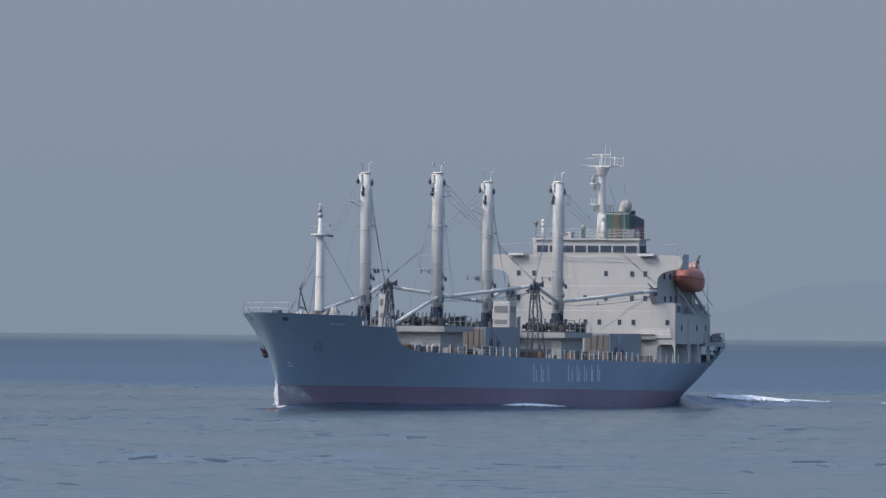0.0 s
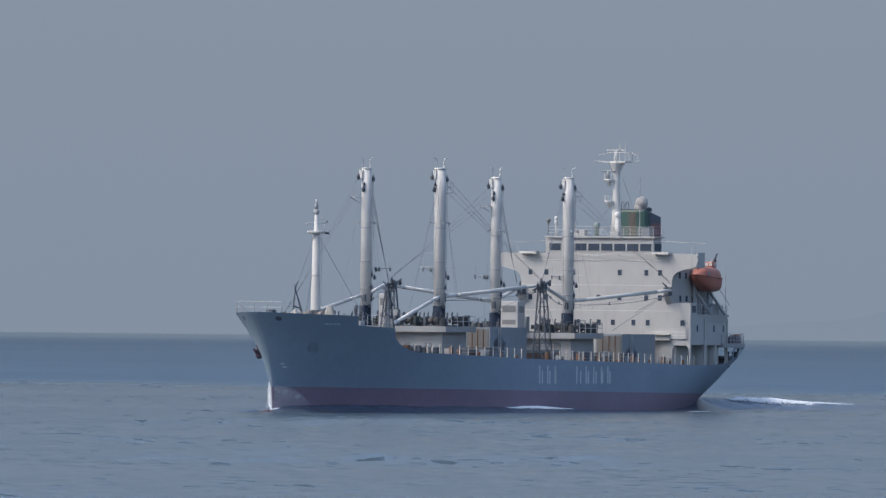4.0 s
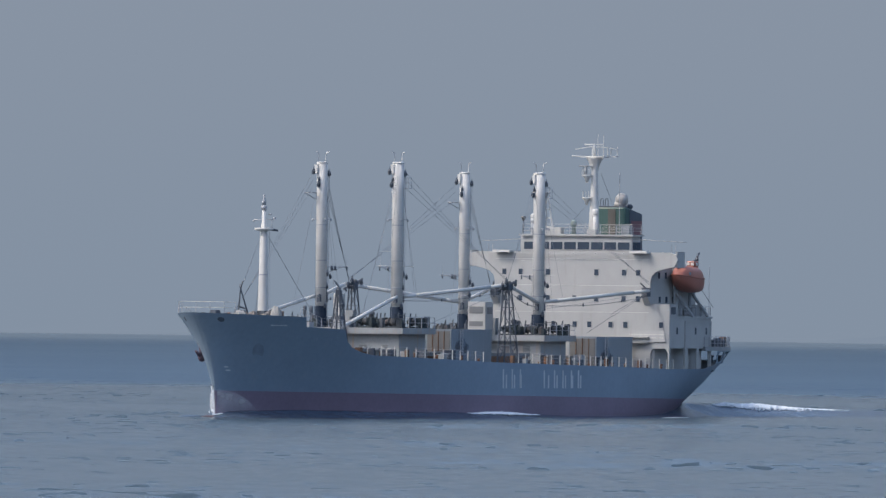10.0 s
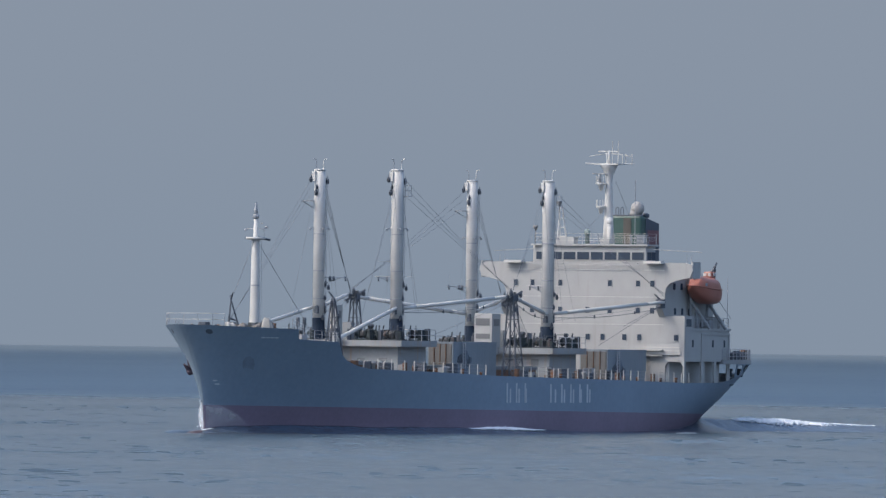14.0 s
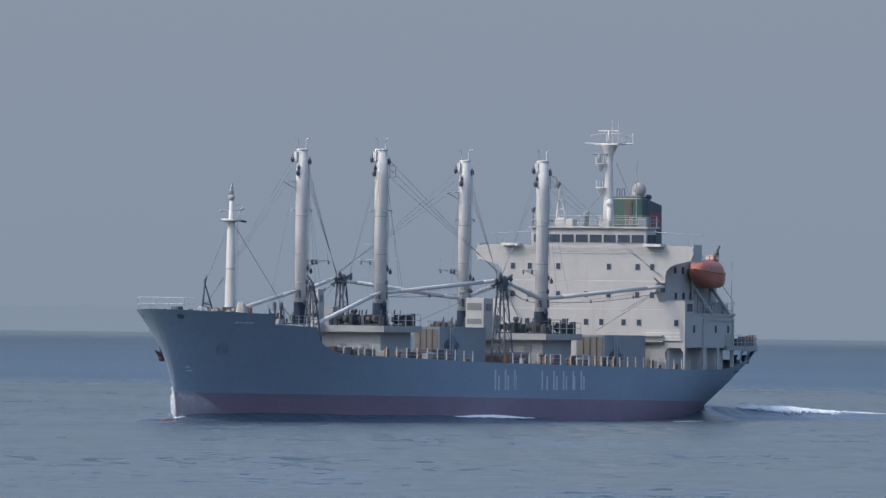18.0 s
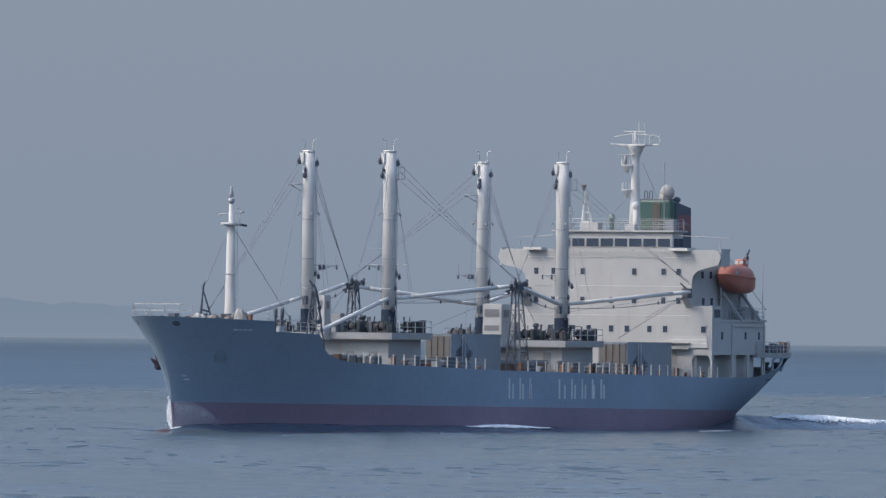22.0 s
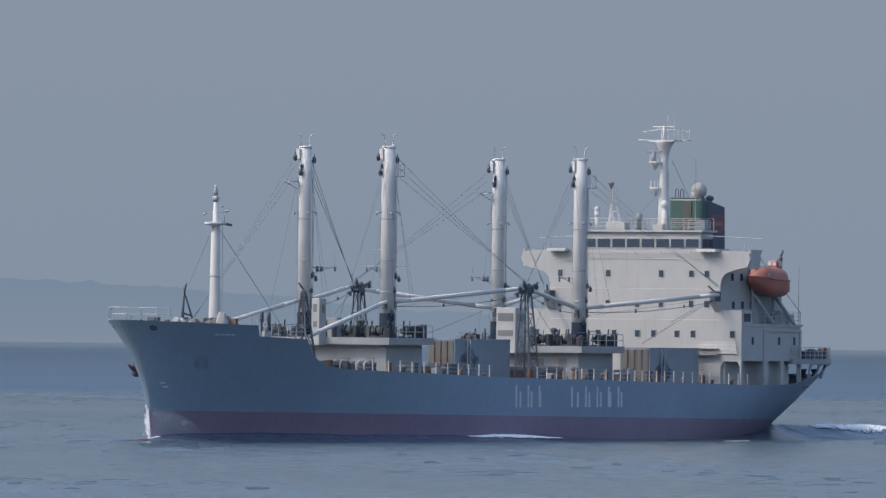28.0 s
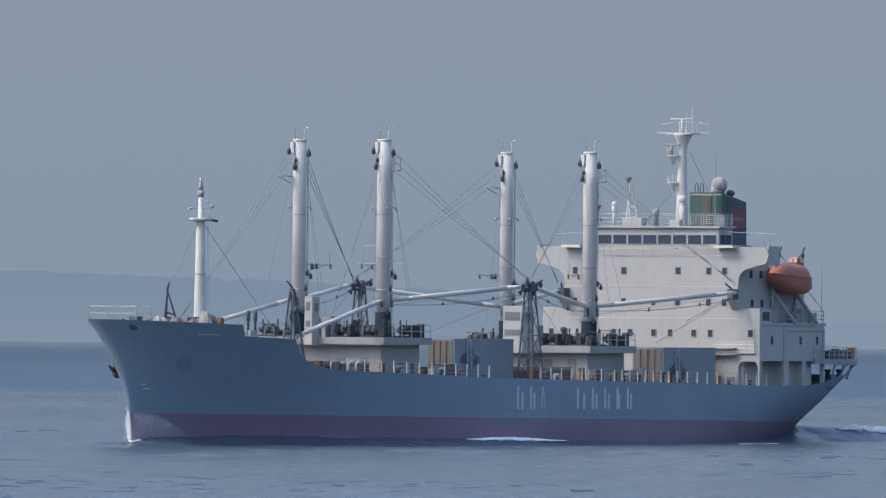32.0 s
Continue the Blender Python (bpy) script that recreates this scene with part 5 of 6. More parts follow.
part("compass", made(turned, (-85.2, -1.2, 18.78), [(0.26, 0), (0.2, 0.9), (0.33, 0.95), (0.3, 1.4), (0.12, 1.52)], 12), paint("pale_green_paint", (0.21, 0.26, 0.245), 0.75), bridge, "pale green standard compass")
block("roof_locker", -84.6, -85.4, 0.6, 1.6, 18.78, 19.3, WHITE, bridge)
bm = bmesh.new()
for a, b in (((-88.9, -6.3), (-88.3, -6.0)), ((-88.9, -5.4), (-88.3, -5.7)), ((-87.6, -5.9), (-88.2, -5.85))):
    rod(bm, (*a, 18.7), (*b, 22.6), 0.12, 0.07, 6)
for z in (19.6, 20.5, 21.4):
    rod(bm, (-88.7, -6.2, z), (-88.6, -5.5, z), 0.06, n=5)
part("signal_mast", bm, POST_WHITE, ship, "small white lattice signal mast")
for x, y, z, r in ((-87.8, -5.8, 22.9, 0.3), (-83.9, -6.4, 20.4, 0.27)):
    bm = bmesh.new()
    turned(bm, (x, y, z), [(0.04, -1.3 * r), (0.95 * r, 0.25 * r), (0.9 * r, 0.7 * r), (0.4 * r, 0.85 * r)], 12)
    rod(bm, (x, y, z - 1.7), (x, y, z - 1.2 * r), 0.03, n=5)
    part("signal_shape", bm, BOX_TAN, ship, "grey-brown cone signal shape")
for x, y, z, r in ((-88.0, -7.4, 20.7, 0.25), (-86.6, 0.6, 21.1, 0.36)):
    bm = bmesh.new()
    ball(bm, (x, y, z), r, r, r * 1.1, 14, 10)
    rod(bm, (x, y, z - 0.7), (x, y, z - 0.2), 0.22, 0.24, 8)
    rod(bm, (x, y, 18.7), (x, y, z - 0.5), 0.7 * r, n=10)
    part("aerial_dome", bm, POST_WHITE, ship, "small white aerial dome")

# radar mast gear
rm.location.z = -0.35
RX = -87.5
part("top_deck", made(box, RX - 0.8, RX + 0.8, -1.3, 1.4, 27.15, 27.3), POST_WHITE, rm)
for pts, r in (([(RX + 0.8, -2.3, 27.3), (RX + 0.3, -1.0, 27.25)], 0.07), ([(RX, 1.8, 27.25), (RX - 0.5, 2.5, 27.3)], 0.06), ([(RX + 0.5, -2.0, 28.0), (RX, -0.4, 28.3), (RX, 1.2, 28.2), (RX - 0.4, 2.4, 28.0)], 0.045)):
    part("yard", made(path, pts, r, 5), POST_WHITE, rm)
for p in ((RX - 0.4, 2.4), (RX - 0.3, 1.7), (RX, 1.5), (RX + 0.2, -0.2)):
    part("yard_post", made(rod, (*p, 27.2), (*p, 28.3), 0.05, 0.05, 5), POST_WHITE, rm)
for y, zt in ((0.35, 31.0), (1.0, 30.9)):
    wire("whip_aerial", [(RX, y, 27.2), (RX, y, zt - 1.4)], 0.035, rm, POST_WHITE)
bm = bmesh.new()
rod(bm, (RX + 0.1, 0, 27.2), (RX + 0.1, 0, 28.6), 0.16, 0.1, 8)
rod(bm, (RX + 0.25, -1.1, 28.5), (RX - 0.2, 0.9, 28.5), 0.08, n=6)
part("radar_scanner", bm, POST_WHITE, rm, "long white radar scanner bar")
for z, w in ((22.95, 0.52), (25.3, 0.58)):
    bm = bmesh.new()
    turned(bm, (RX + 0.55, -0.6, z), [(0.12, -0.75), (w * 0.55, -0.25), (w, -0.06), (w, 0.04), (0.2, 0.06)], 14)
    part("scanner_platform", bm, POST_WHITE, rm)
    bm = bmesh.new()
    for k in range(6):
        a = 2.6 + k * 0.62
        q = Vector((RX + 0.55 + w * 0.92 * math.cos(a), -0.6 + w * 0.92 * math.sin(a), z))
        rod(bm, q, q + Vector((0, 0, 0.7)), 0.022, n=5)
    part("platform_rail", bm, POST_WHITE, rm)
bm = bmesh.new()
rod(bm, (RX + 0.7, -0.7, 25.3), (RX + 0.7, -0.7, 26.2), 0.2, 0.16, 8)
rod(bm, (RX + 0.95, -1.35, 26.25), (RX + 0.5, 0.1, 26.25), 0.08, n=6)
part("radar_scanner", bm, HOUSE_GREY, rm, "smaller grey radar scanner")
wire("stay", [(RX - 0.5, 0.5, 25.5), (-91.8, 0.2, 21.9)], 0.018, rm)
wire("stay", [(RX + 0.5, -0.8, 22.0), (-85.6, -3.2, 18.9)], 0.02, rm)

# funnel gear
part("funnel_cap", made(box, -92.35, -91.85, -1.72, 1.72, 21.7, 21.82), DARK, funnel, bevel=0.04)
block("scorched_panel", -91.8, -91.74, -0.25, 0.6, 17.6, 21.5, paint("heat_browned_paint", (0.085, 0.078, 0.07), 0.8, vary=0.35, scale=1.2), funnel, "heat-browned strip of funnel plating")
for y in (-1.3, -0.75):
    part("exhaust_pipe", made(path, [(-92.1, y, 21.7), (-92.1, y, 22.4), (-92.1, y + 0.1, 22.6), (-92.1, y + 0.25, 22.6), (-92.1, y + 0.33, 22.4), (-92.1, y + 0.33, 21.7)], 0.045, 6), DARK, funnel, "thin bent vent pipe")
for x, y, r in ((-93.9, 1.2, 0.3), (-94.6, 0.8, 0.38)):
    part("exhaust_cowl", made(turned, (x, y, 21.15), [(0.6 * r, 0), (0.6 * r, 0.4), (r, 0.5), (r, 0.75), (0.5 * r, 0.9)], 12), DARK, funnel, "dark exhaust cowl")
block("funnel_badge", -93.1, -95.5, 1.82, 1.86, 18.7, 20.3, RED, funnel)
BADGE_BAR = paint("faded_badge_lettering", (0.22, 0.17, 0.18), 0.6)
for k in range(5):
    block("badge_bar", -93.4 - 0.36 * k, -93.6 - 0.36 * k, 1.861, 1.875, 19.3, 19.6 + 0.12 * (k % 2), BADGE_BAR, funnel)
dome = bmesh.new()
ball(dome, (-92.2, 0.85, 22.45), 0.7, 0.7, 0.76, 20, 14)
rod(dome, (-92.2, 0.35, 21.6), (-92.2, 0.75, 22.2), 0.46, 0.66, 14)
part("satellite_dome", dome, paint("dome_grey_paint", (0.31, 0.30, 0.285), 0.6), ship, "large pale grey satellite dome beside the funnel")
wire("whip_aerial", [(-91.0, 1.2, 18.6), (-91.0, 1.2, 25.3)], 0.04, ship, STEEL)
railing([(-90.8, -4.0, 18.7), (-90.8, 2.9, 18.7), (-87.0, 2.9, 18.7)], 1.3, 1.05, 3, RAIL_WHITE, SHORT_STANCHION, 0.015)
block("funnel_casing", -91.0, -95.6, -2.1, 2.1, 15.55, 17.2, WHITE)
block("vent_house", -90.0, -90.7, 1.9, 2.8, 18.7, 19.8, HOUSE_GREY)

# ---- lifeboats in their davits ----
boats = []
FENDER = paint("faded_fender_orange", (0.25, 0.095, 0.07), 0.7)


def lifeboat(side):
    t = new("lifeboat")
    t.location = (-89.3, 10.0 * side, 13.2)
    def shell(upper):
        """One half of the boat: a full-ended hull below the gunwale, or the canopy, which draws in towards its top."""
        bm = bmesh.new()
        rows = []
        n, m = 20, 11
        for i in range(n + 1):
            u = -1 + 2 * i / n
            wide = max(0.02, 1 - abs(u) ** (3.4 if u < 0 else 2.4)) ** 0.55
            ring = []
            for j in range(m):
                a = math.pi * j / (m - 1)
                y, z = math.cos(a), math.sin(a)
                gunwale = 1.2 + 0.16 * u * u + 0.18 * u
                if upper:
                    up = z ** 0.7
                    ring.append(bm.verts.new((2.88 * u * (1 - 0.20 * up * abs(u)), 1.12 * wide * math.copysign(abs(y) ** 0.7, y), gunwale + 1.2 * (0.15 + 0.85 * wide) * up)))
                else:
                    ring.append(bm.verts.new((3.0 * u * (1 - 0.10 * z * (u > 0)), 1.16 * wide * math.copysign(abs(y) ** 0.55, y), gunwale - 1.5 * (0.5 + 0.5 * wide) * (1 - 0.32 * max(0.0, u) ** 1.5) * z ** 0.65)))
            rows.append(ring)
        for p, q in zip(rows, rows[1:]):
            for k in range(m - 1):
                bm.faces.new((p[k], p[k + 1], q[k + 1], q[k])).smooth = True
        bm.faces.new(rows[0])
        bm.faces.new(rows[-1][::-1])
        return bm

    fender = []
    for k in range(33):
        u = -1 + 2 * k / 32
        fender.append((3.0 * u, 1.17 * side * max(0.02, 1 - abs(u) ** (3.4 if u < 0 else 2.4)) ** 0.55, 1.2 + 0.16 * u * u + 0.18 * u))
    part("fender", made(path, fender, 0.06, 6), FENDER, t, "dull orange fender along the gunwale")
    part("fender", made(path, [(x, -y, z) for x, y, z in fender], 0.06, 6), FENDER, t)
    for x in (1.5, 0.5, -0.5):
        part("side_hatch", made(box, x - 0.2, x + 0.2, 0.99 * side, 1.04 * side, 1.5, 1.8), BOX_GREY, t)
    part("boat_hull", shell(False), ORANGE, t)
    part("canopy", shell(True), ORANGE, t)
    part("conning_tower", made(box, -1.7, -0.6, -0.45, 0.45, 2.1, 2.95), ORANGE, t, "small orange lookout hood", bevel=0.12)
    for y in (-0.25, 0.25):
        part("hood_window", made(box, -0.62, -0.57, y - 0.17, y + 0.17, 2.5, 2.8), POST_WHITE, t)
    part("hood_window", made(box, -1.6, -1.0, 0.49 * side, 0.52 * side, 2.5, 2.8), POST_WHITE, t)
    part("propeller_guard", made(box, -3.3, -2.65, -0.3, 0.3, 0.15, 0.8), ORANGE, t, bevel=0.05)
    for x in (2.2, -2.2):
        part("lifting_hook", made(rod, (x, 0, 2.1), (x, 0, 2.9), 0.07, 0.07, 6), DARK, t)
    boats.append(tagged(t, "orange enclosed lifeboat hanging in its davits", "lifeboat", "lifeboats"))
    for x in (-87.8, -91.4):
        bm = bmesh.new()
        path(bm, [(x, 9.2 * side, 10.4), (x, 9.3 * side, 12.9), (x + 0.2, 9.2 * side, 15.2), (x + 0.2, 9.9 * side, 16.3)], 0.15, 6)
        path(bm, [(x - 1.6, 10.6 * side, 10.4), (x, 9.4 * side, 13.0)], 0.17, 6)
        path(bm, [(x + 0.2, 9.9 * side, 16.3), (x + 0.1, 10.0 * side, 15.5)], 0.08, 5)
        part("boat_davit", bm, HOUSE_GREY, ship, "grey steel lifeboat davit")
    for x in (-87.4, -91.2):
        part("davit_head", made(path, [(x, 9.6 * side, 15.3), (x - 0.1, 10.1 * side, 16.6), (x + 0.25, 10.5 * side, 17.0), (x + 0.55, 10.5 * side, 16.6)], 0.1, 6), DARK, ship)
        part("fall_block", made(block_shape, (x + 0.1, 10.2 * side, 16.4), 0.2), DARK, ship)
    wire("boat_fall", [(-88.2, 9.9 * side, 16.2), (-93.6, 10.9 * side, 11.4)], 0.03)


lifeboat(1)
lifeboat(-1)

# ---- stern gallery ----
def gallery_y(x):
    return curve([(-105.5, 6.4), (-104.9, 7.2), (-103.6, 8.2), (-101, 9.3), (-98.5, 9.85), (-95.4, 10.2), (-93.2, 10.3)], x)


GALLERY_X = [-93.2, -94.4, -96, -98, -100, -101.6, -102.8, -103.6, -104.4, -104.9, -105.5]
outline = [(x, -gallery_y(x)) for x in GALLERY_X[::-1]] + [(x, gallery_y(x)) for x in GALLERY_X]
part("mooring_deck", made(slab, outline, 6.85, 7.3), HOUSE_GREY, ship, "raised mooring deck over the stern")
ring = [(x, gallery_y(x) - 0.15, 7.3) for x in GALLERY_X[:-1]] + [(-105.35, 6.2, 7.3), (-105.35, -6.2, 7.3)]
railing(ring, 1.3, 1.05, 3, STEEL, SHORT_STANCHION, 0.028)


def holed_plate(bm, x0, x1, side, thick=0.1):
    """Stern plating between hull and mooring deck with one oval opening."""
    def at(u, v, inward):
        x = x0 + (x1 - x0) * u
        xa, ya, za = edge(top_at(x), 0.03, -0.05)
        xb = x - curve([(-103.4, 1.5), (-101, 0.6), (-96, 0.2)], x)
        yb = gallery_y(xb)
        return ((xa + (xb - xa) * v), ((ya + (yb - ya) * v) - inward) * side, za + (6.87 - za) * v)
    n = 24
    rings = []
    for inward in (0.0, thick):
        outer, inner = [], []
        for k in range(n):
            a = 2 * math.pi * k / n
            cu, cv = math.cos(a), math.sin(a)
            f = 0.5 / max(abs(cu), abs(cv))
            outer.append(bm.verts.new(at(0.5 + cu * f, 0.5 + cv * f, inward)))
            g = (abs(cu / 0.41) ** 2.6 + abs(cv / 0.44) ** 2.6) ** (-1 / 2.6)
            inner.append(bm.verts.new(at(0.5 + cu * g, 0.5 + cv * g, inward)))
        rings.append((outer, inner))
    (o0, i0), (o1, i1) = rings
    for k in range(n):
        q = (k + 1) % n
        for f in ((o0[k], o0[q], i0[q], i0[k]), (o1[q], o1[k], i1[k], i1[q]), (i0[k], i0[q], i1[q], i1[k]), (o0[q], o0[k], o1[k], o1[q])):
            bm.faces.new(f)


for s in (1, -1):
    for x0, x1 in ((-96.6, -98.8), (-98.8, -101.0), (-101.0, -103.4)):
        part("stern_plating", made(holed_plate, x0, x1, s), HULL_BLUE, ship, "blue stern plating with an oval opening")
    part("gallery_bracket", made(rod, (-103.4, 7.2 * s, 5.6), (-104.9, 6.9 * s, 6.95), 0.14, 0.14, 6), HULL_BLUE, ship)
    for x, h, m in ((-96.9, 0.75, DARK), (-98.4, 0.9, DARK), (-100.4, 0.8, DARK), (-101.6, 0.6, WINCH_GREY), (-104.3, 1.0, RUSTY)):
        block("mooring_gear", x, x - 0.55, gallery_y(x) * s - s * 1.2, gallery_y(x) * s - s * 0.6, 7.3, 7.3 + h, m, bevel=0.06)
    for k in range(4):
        part("scupper", made(hull_patch, -97.4 - k * 1.0, 4.75, 0.35, 0.28, 8, 0.03, s), DARK, hull)
    for x in (-98.0, -99.9):
        part("fairlead_post", made(turned, (x, 8.6 * s, 5.6), [(0.25, 0), (0.2, 0.5), (0.3, 0.6), (0.3, 0.8)], 8), DARK, ship)
block("aft_house", -94.0, -96.4, -6.5, 6.5, 4.9, 6.84, WHITE)


# ---- broken water round the ship ----
FOAM = paint("sea_foam", (0.74, 0.76, 0.78), 0.9, vary=0.12, scale=1.2, bump=0.1)
SIDE = sorted((hull_point(x, 0.3)[0], hull_point(x, 0.3)[1]) for x in STATIONS)
CREST = [(-175, 0.05), (-150, 0.2), (-128, 0.55), (-116, 0.9), (-108, 1.2), (-102, 1.38), (-97, 1.35), (-93, 0.8), (-86, 0.35), (-78, 0.18), (-68, 0.12), (-60, 0.18), (-52, 0.4), (-44, 0.62), (-36, 0.6), (-26, 0.65), (-16, 0.78), (-10, 0.75), (-7, 0.6), (-5.2, 0.35), (-3.5, 0.0)]
LINE = [(-230, 40), (-175, 24), (-142, 15), (-118, 9.5), (-107, 7.2), (-97.5, curve(SIDE, -97.5) + 0.25)]
waves = []


def crest_line(x):
    return sum(curve(LINE, x + d) if x + d < -97.5 else curve(SIDE, x + d) + 0.25 for d in (-1.5, -0.75, 0, 0.75, 1.5)) / 5


def crest_height(x):
    return curve(CREST, x) * (1 + 0.2 * noise.noise((x * 0.22, 2, 0)) + 0.025 * noise.noise((x * 0.8, 5, 0)))


def hull_wave(bm, side):
    """The wave that the hull pushes up: highest against the plating, sloping away from it."""
    xs = [-3.6 - 0.5 * k for k in range(340)]
    rows = []
    for x in xs:
        h, y = crest_height(x), crest_line(x)
        w = 3.6 + 0.8 * noise.noise((x * 0.12, 9, 0)) + curve([(-125, 1.5), (-104, 0.8), (-95, 0.4), (-88, 0)], x)
        row = []
        for d, f in ((-1.0, -0.3), (-0.45, 0.55), (-0.12, 0.95), (0.0, 1.0), (0.12, 0.86), (0.3, 0.6), (0.55, 0.3), (0.8, 0.06), (1.0, -0.12)):
            z = h * f + 0.02 * noise.noise((x * 0.2, d * 3, 3)) - 0.12 * (abs(d) > 0.9)
            row.append(bm.verts.new((x, (y + d * w) * side, z)))
        # farther out, ripples barely above the sea stand in for the hull's broken reflection
        fade = curve([(-112, 0.0), (-95, 1.0), (-8, 1.0), (-3, 0.2)], x)
        for off in (4, 7, 10, 14, 18, 23, 28):
            lift = (0.10 - 0.007 * off) * fade + 0.20 * noise.noise((x * 0.42, off * 0.31, 8)) + 0.12 * noise.noise((x * 1.1, off * 0.5, 4))
            row.append(bm.verts.new((x, (y + w + off) * side, lift - 0.12)))
        rows.append(row)
    for p, q in zip(rows, rows[1:]):
        for k in range(len(p) - 1):
            bm.faces.new((p[k], q[k], q[k + 1], p[k + 1])).smooth = True


for s in (1, -1):
    waves.append(tagged(part("hull_wave", made(hull_wave, s), SHIP_WAVE), "dark smooth wave pushed up along the hull, outer ripples imitating its reflection", "wave", kind="stuff"))


def foam_strip(bm, pts, seed):
    """Lumpy white water riding on the wave; pts: (x, offset from the crest, half width, height)."""
    rnd = random.Random(seed)
    for (x0, y0, w0, h0), (x1, y1, w1, h1) in zip(pts, pts[1:]):
        for k in range(max(4, int(abs(x1 - x0) * 85))):
            u = rnd.random()
            x, w, h = x0 + (x1 - x0) * u, w0 + (w1 - w0) * u, h0 + (h1 - h0) * u
            d = rnd.gauss(0, 0.5) * w
            y = crest_line(x) + y0 + (y1 - y0) * u + d
            z = crest_height(x) * max(0.2, 1 - abs(d + y0) / 4)
            ball(bm, (x, y, z), rnd.uniform(0.05, 0.24), rnd.uniform(0.05, 0.2), h * rnd.uniform(0.12, 0.7), 6, 4)


def foam(name, pts, seed, label):
    waves.append(tagged(part(name, made(foam_strip, pts, seed), FOAM), label, "foam", kind="stuff"))


waves.append(tagged(part("bow_wave", made(ball, (-4.0, -1.7, -0.12), 1.7, 1.7, 0.42, 20, 10), SHIP_WAVE), "dark swelling of water turned aside by the stem", "wave", kind="stuff"))
foam("stern_wake", [(-103, 0.2, 0.3, 0.05), (-105, 0.3, 0.7, 0.26), (-108, 0.3, 1.0, 0.36), (-114, 0.2, 1.0, 0.3), (-119, 0, 0.6, 0.10), (-126, 0, 0.3, 0.03)], 2, "white broken crest trailing from the stern")
foam("stern_wake", [(-136, 0, 0.4, 0.02), (-148, 0, 0.6, 0.10), (-160, 0, 0.3, 0.03)], 3, "thin white wake line astern")
foam("stern_wake", [(-172, 0, 0.3, 0.02), (-182, 0, 0.6, 0.08), (-205, 0, 0.4, 0.04), (-228, 0, 0.4, 0.07)], 7, "thin white wake line astern")
foam("side_wave", [(-37.5, 0.3, 0.25, 0.03), (-40.5, 0.4, 0.5, 0.16), (-44, 0.6, 0.7, 0.2), (-47.5, 0.7, 0.5, 0.12), (-50.5, 0.9, 0.2, 0.03)], 5, "small white breaking crest beside the hull")
foam("side_wave", [(-74, 3.6, 0.15, 0.03), (-77, 3.8, 0.2, 0.045), (-80, 4.0, 0.15, 0.03)], 6, "thin white crest beside the hull")
foam("bow_wave", [(-5.0, -0.2, 0.15, 0.05), (-5.8, -0.1, 0.2, 0.10)], 4, "white water breaking at the stem")


def spray(bm):
    """Fine drops climbing the stem, thick at its foot."""
    rnd = random.Random(9)
    for k in range(70):
        h = rnd.random() ** 1.1
        z = 0.2 + 2.9 * h
        wide = 0.34 * (1 - h) ** 0.7 + 0.05
        ball(bm, (stem_at(z) + 0.10 + abs(rnd.gauss(0, 0.6)) * wide, rnd.gauss(-0.1, 0.5) * wide - 0.12, z), rnd.uniform(0.018, 0.04), 0.03, rnd.uniform(0.03, 0.10), 5, 3)


def spray_sheet(bm):
    """A thin curved veil of water thrown along the bow plating; its map runs along and up."""
    n, m = 20, 8
    lay = bm.loops.layers.uv.new("veil")
    rows = []
    for i in range(n + 1):
        u = i / n
        top = 3.0 - 2.0 * u ** 1.8
        rows.append([])
        for j in range(m + 1):
            x, y, z = hull_point(-0.1 - 5.6 * u, 0.2 + (top - 0.2) * j / m)
            rows[-1].append((bm.verts.new((x, y + 0.10 + 0.25 * u, z)), (u, j / m)))
    for p, q in zip(rows, rows[1:]):
        for k in range(m):
            f = bm.faces.new([v for v, _ in (p[k], q[k], q[k + 1], p[k + 1])])
            f.smooth = True
            for loop, (_, uv) in zip(f.loops, (p[k], q[k], q[k + 1], p[k + 1])):
                loop[lay].uv = uv


def spray_fan(bm):
    """Veils of fine spray standing round the stem; their map runs outward and up."""
    lay = bm.loops.layers.uv.new("veil")
    for turn, reach in ((-1.6, 0.62), (-1.4, 0.52), (-1.85, 0.55), (-1.0, 0.4)):
        n, rows = 10, []
        for j in range(n + 1):
            v = j / n
            z = 0.1 + 3.1 * v
            rows.append([])
            for i in range(5):
                d = reach * (0.4 + 0.6 * math.sin(math.pi * min(1.0, 1.15 * v))) * i / 4
                rows[-1].append((bm.verts.new((stem_at(z) + 0.04 + d * math.cos(turn), d * math.sin(turn), z)), (0.3 + 0.7 * i / 4, v)))
        for p, q in zip(rows, rows[1:]):
            for k in range(4):
                f = bm.faces.new([v for v, _ in (p[k], p[k + 1], q[k + 1], q[k])])
                f.smooth = True
                for loop, (_, uv) in zip(f.loops, (p[k], p[k + 1], q[k + 1], q[k])):
                    loop[lay].uv = uv


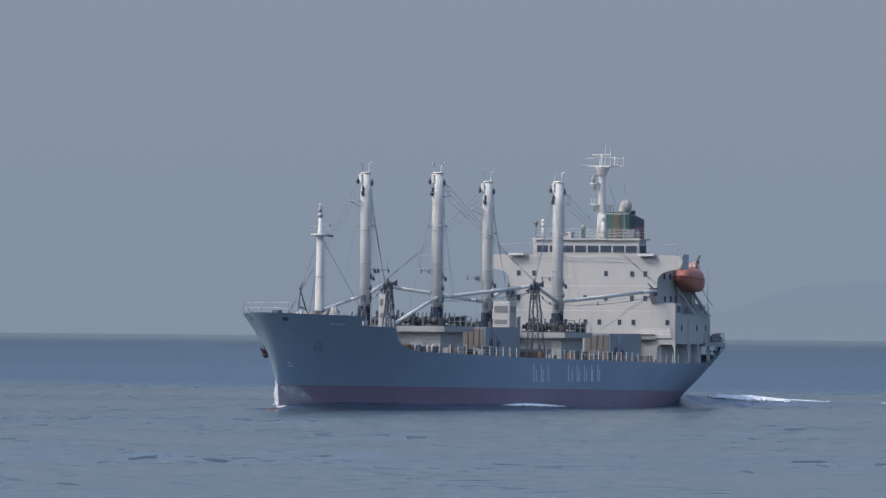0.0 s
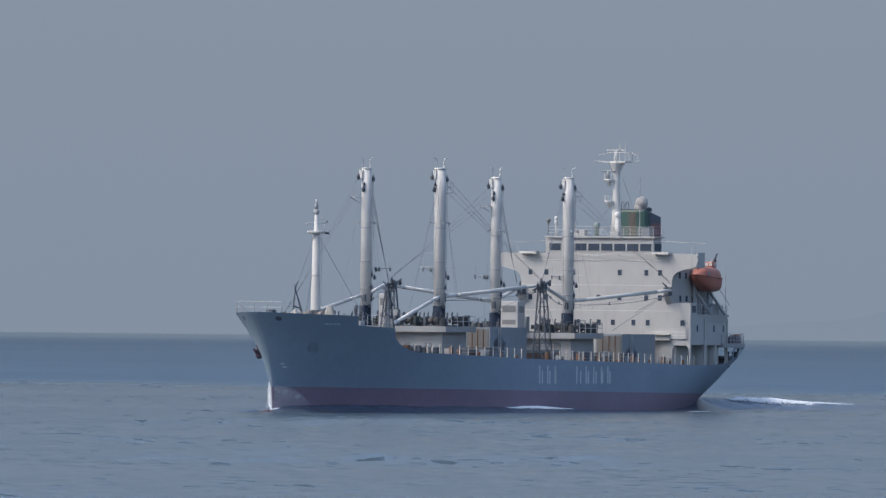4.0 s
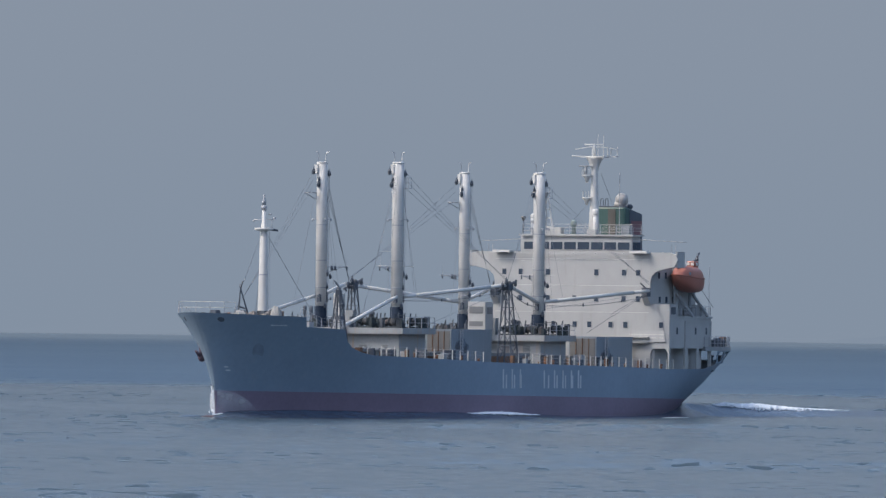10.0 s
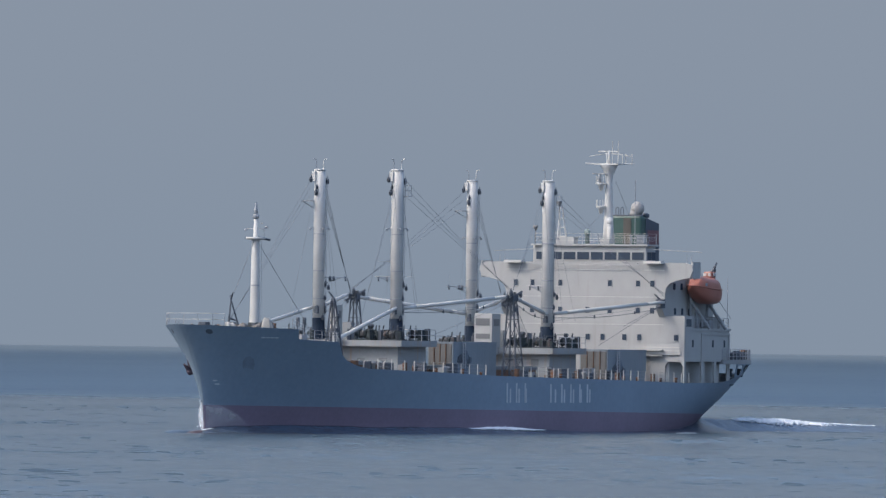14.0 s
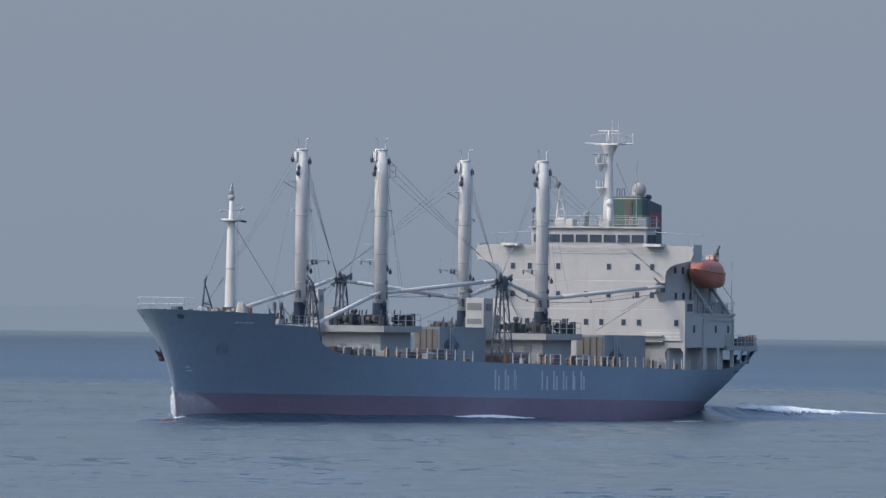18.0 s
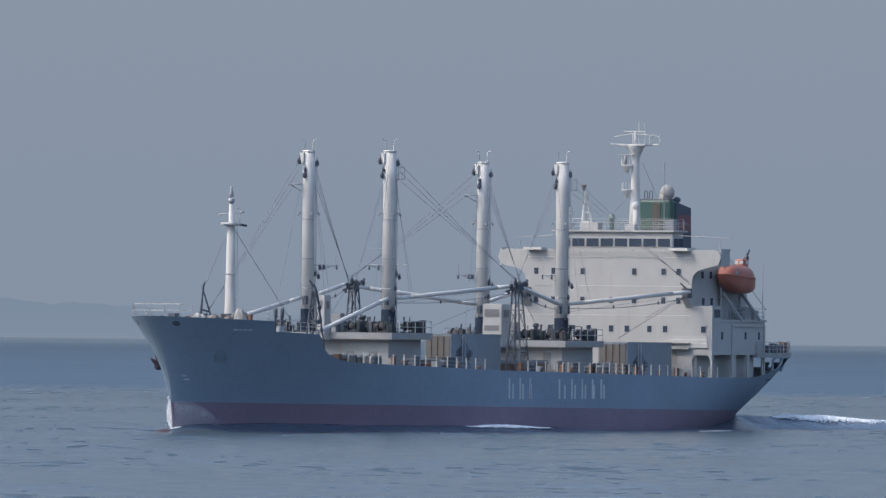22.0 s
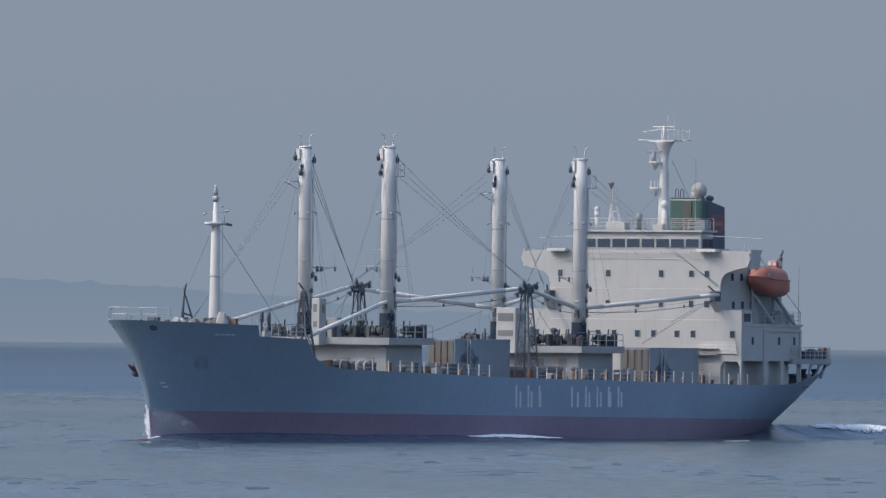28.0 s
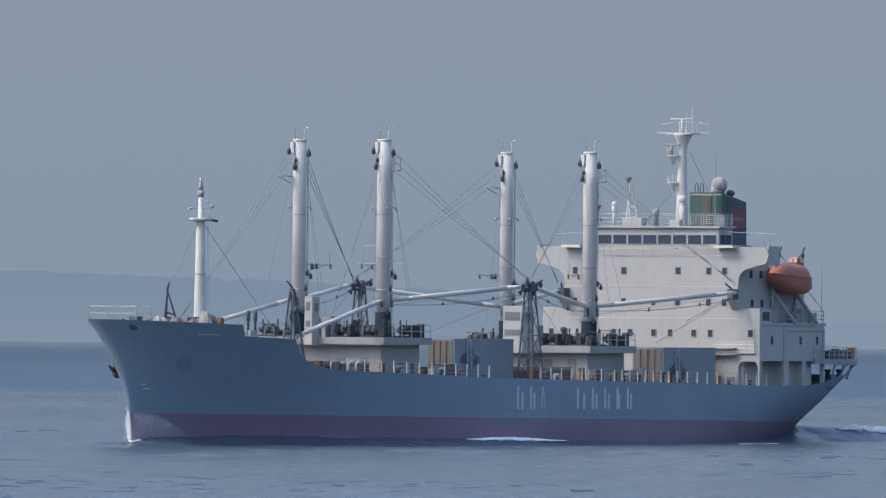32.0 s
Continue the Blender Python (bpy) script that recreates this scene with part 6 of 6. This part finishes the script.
def mist(name, thin=0.16, thick=0.36):
    m = bpy.data.materials.new(name)
    m.use_nodes = True
    nt = m.node_tree
    n, link = nt.nodes, nt.links.new
    p = n["Principled BSDF"]
    p.inputs["Base Color"].default_value, p.inputs["Roughness"].default_value = (0.92, 0.92, 0.91, 1), 1.0
    tc, t = n.new("ShaderNodeTexCoord"), n.new("ShaderNodeTexNoise")
    t.inputs["Scale"].default_value, t.inputs["Detail"].default_value = 1.1, 5
    link(tc.outputs["Object"], t.inputs["Vector"])
    uv, sep = n.new("ShaderNodeUVMap"), n.new("ShaderNodeSeparateXYZ")
    uv.uv_map = "veil"
    link(uv.outputs["UV"], sep.inputs[0])

    def step(src, lo, hi, a, b):
        r = n.new("ShaderNodeMapRange")
        r.interpolation_type = "SMOOTHSTEP"
        r.inputs["From Min"].default_value, r.inputs["From Max"].default_value = lo, hi
        r.inputs["To Min"].default_value, r.inputs["To Max"].default_value = a, b
        link(src, r.inputs["Value"])
        return r.outputs["Result"]

    out = step(t.outputs["Fac"], 0.2, 0.8, thin, thick)
    for src, lo, hi, a, b in ((sep.outputs["Y"], 0.78, 1.0, 1.0, 0.0), (sep.outputs["X"], 0.55, 1.0, 1.0, 0.15), (sep.outputs["Y"], 0.0, 0.8, 0.45, 1.0)):
        k = n.new("ShaderNodeMath")
        k.operation = "MULTIPLY"
        link(out, k.inputs[0])
        link(step(src, lo, hi, a, b), k.inputs[1])
        out = k.outputs[0]
    link(out, p.inputs["Alpha"])
    return m


waves.append(tagged(part("bow_sheet", made(spray_sheet), mist("spray_mist")), "thin veil of spray along the bow", "spray", kind="stuff"))
waves.append(tagged(part("bow_spray", made(spray), FOAM), "thin white spray climbing the stem", "spray", kind="stuff"))
waves.append(tagged(part("bow_mist", made(spray_fan), mist("stem_mist", 0.8, 1.0)), "white mist of spray standing at the stem", "spray", kind="stuff"))


def motions():
    times = (0.0, 8.0, 16.0, 24.0, 32.0)
    for thing in [ship, *anchors, *stores, *boats, *waves]:
        x, y, z = thing.location
        walk(thing, [(t, pose(x + DRIFT.x * t, y + DRIFT.y * t, z)) for t in times])
    # the ripples run slowly across the strait
    walk(sea, [(t, pose(-0.45 * t, 0.8 * t, 0)) for t in times])


motions()
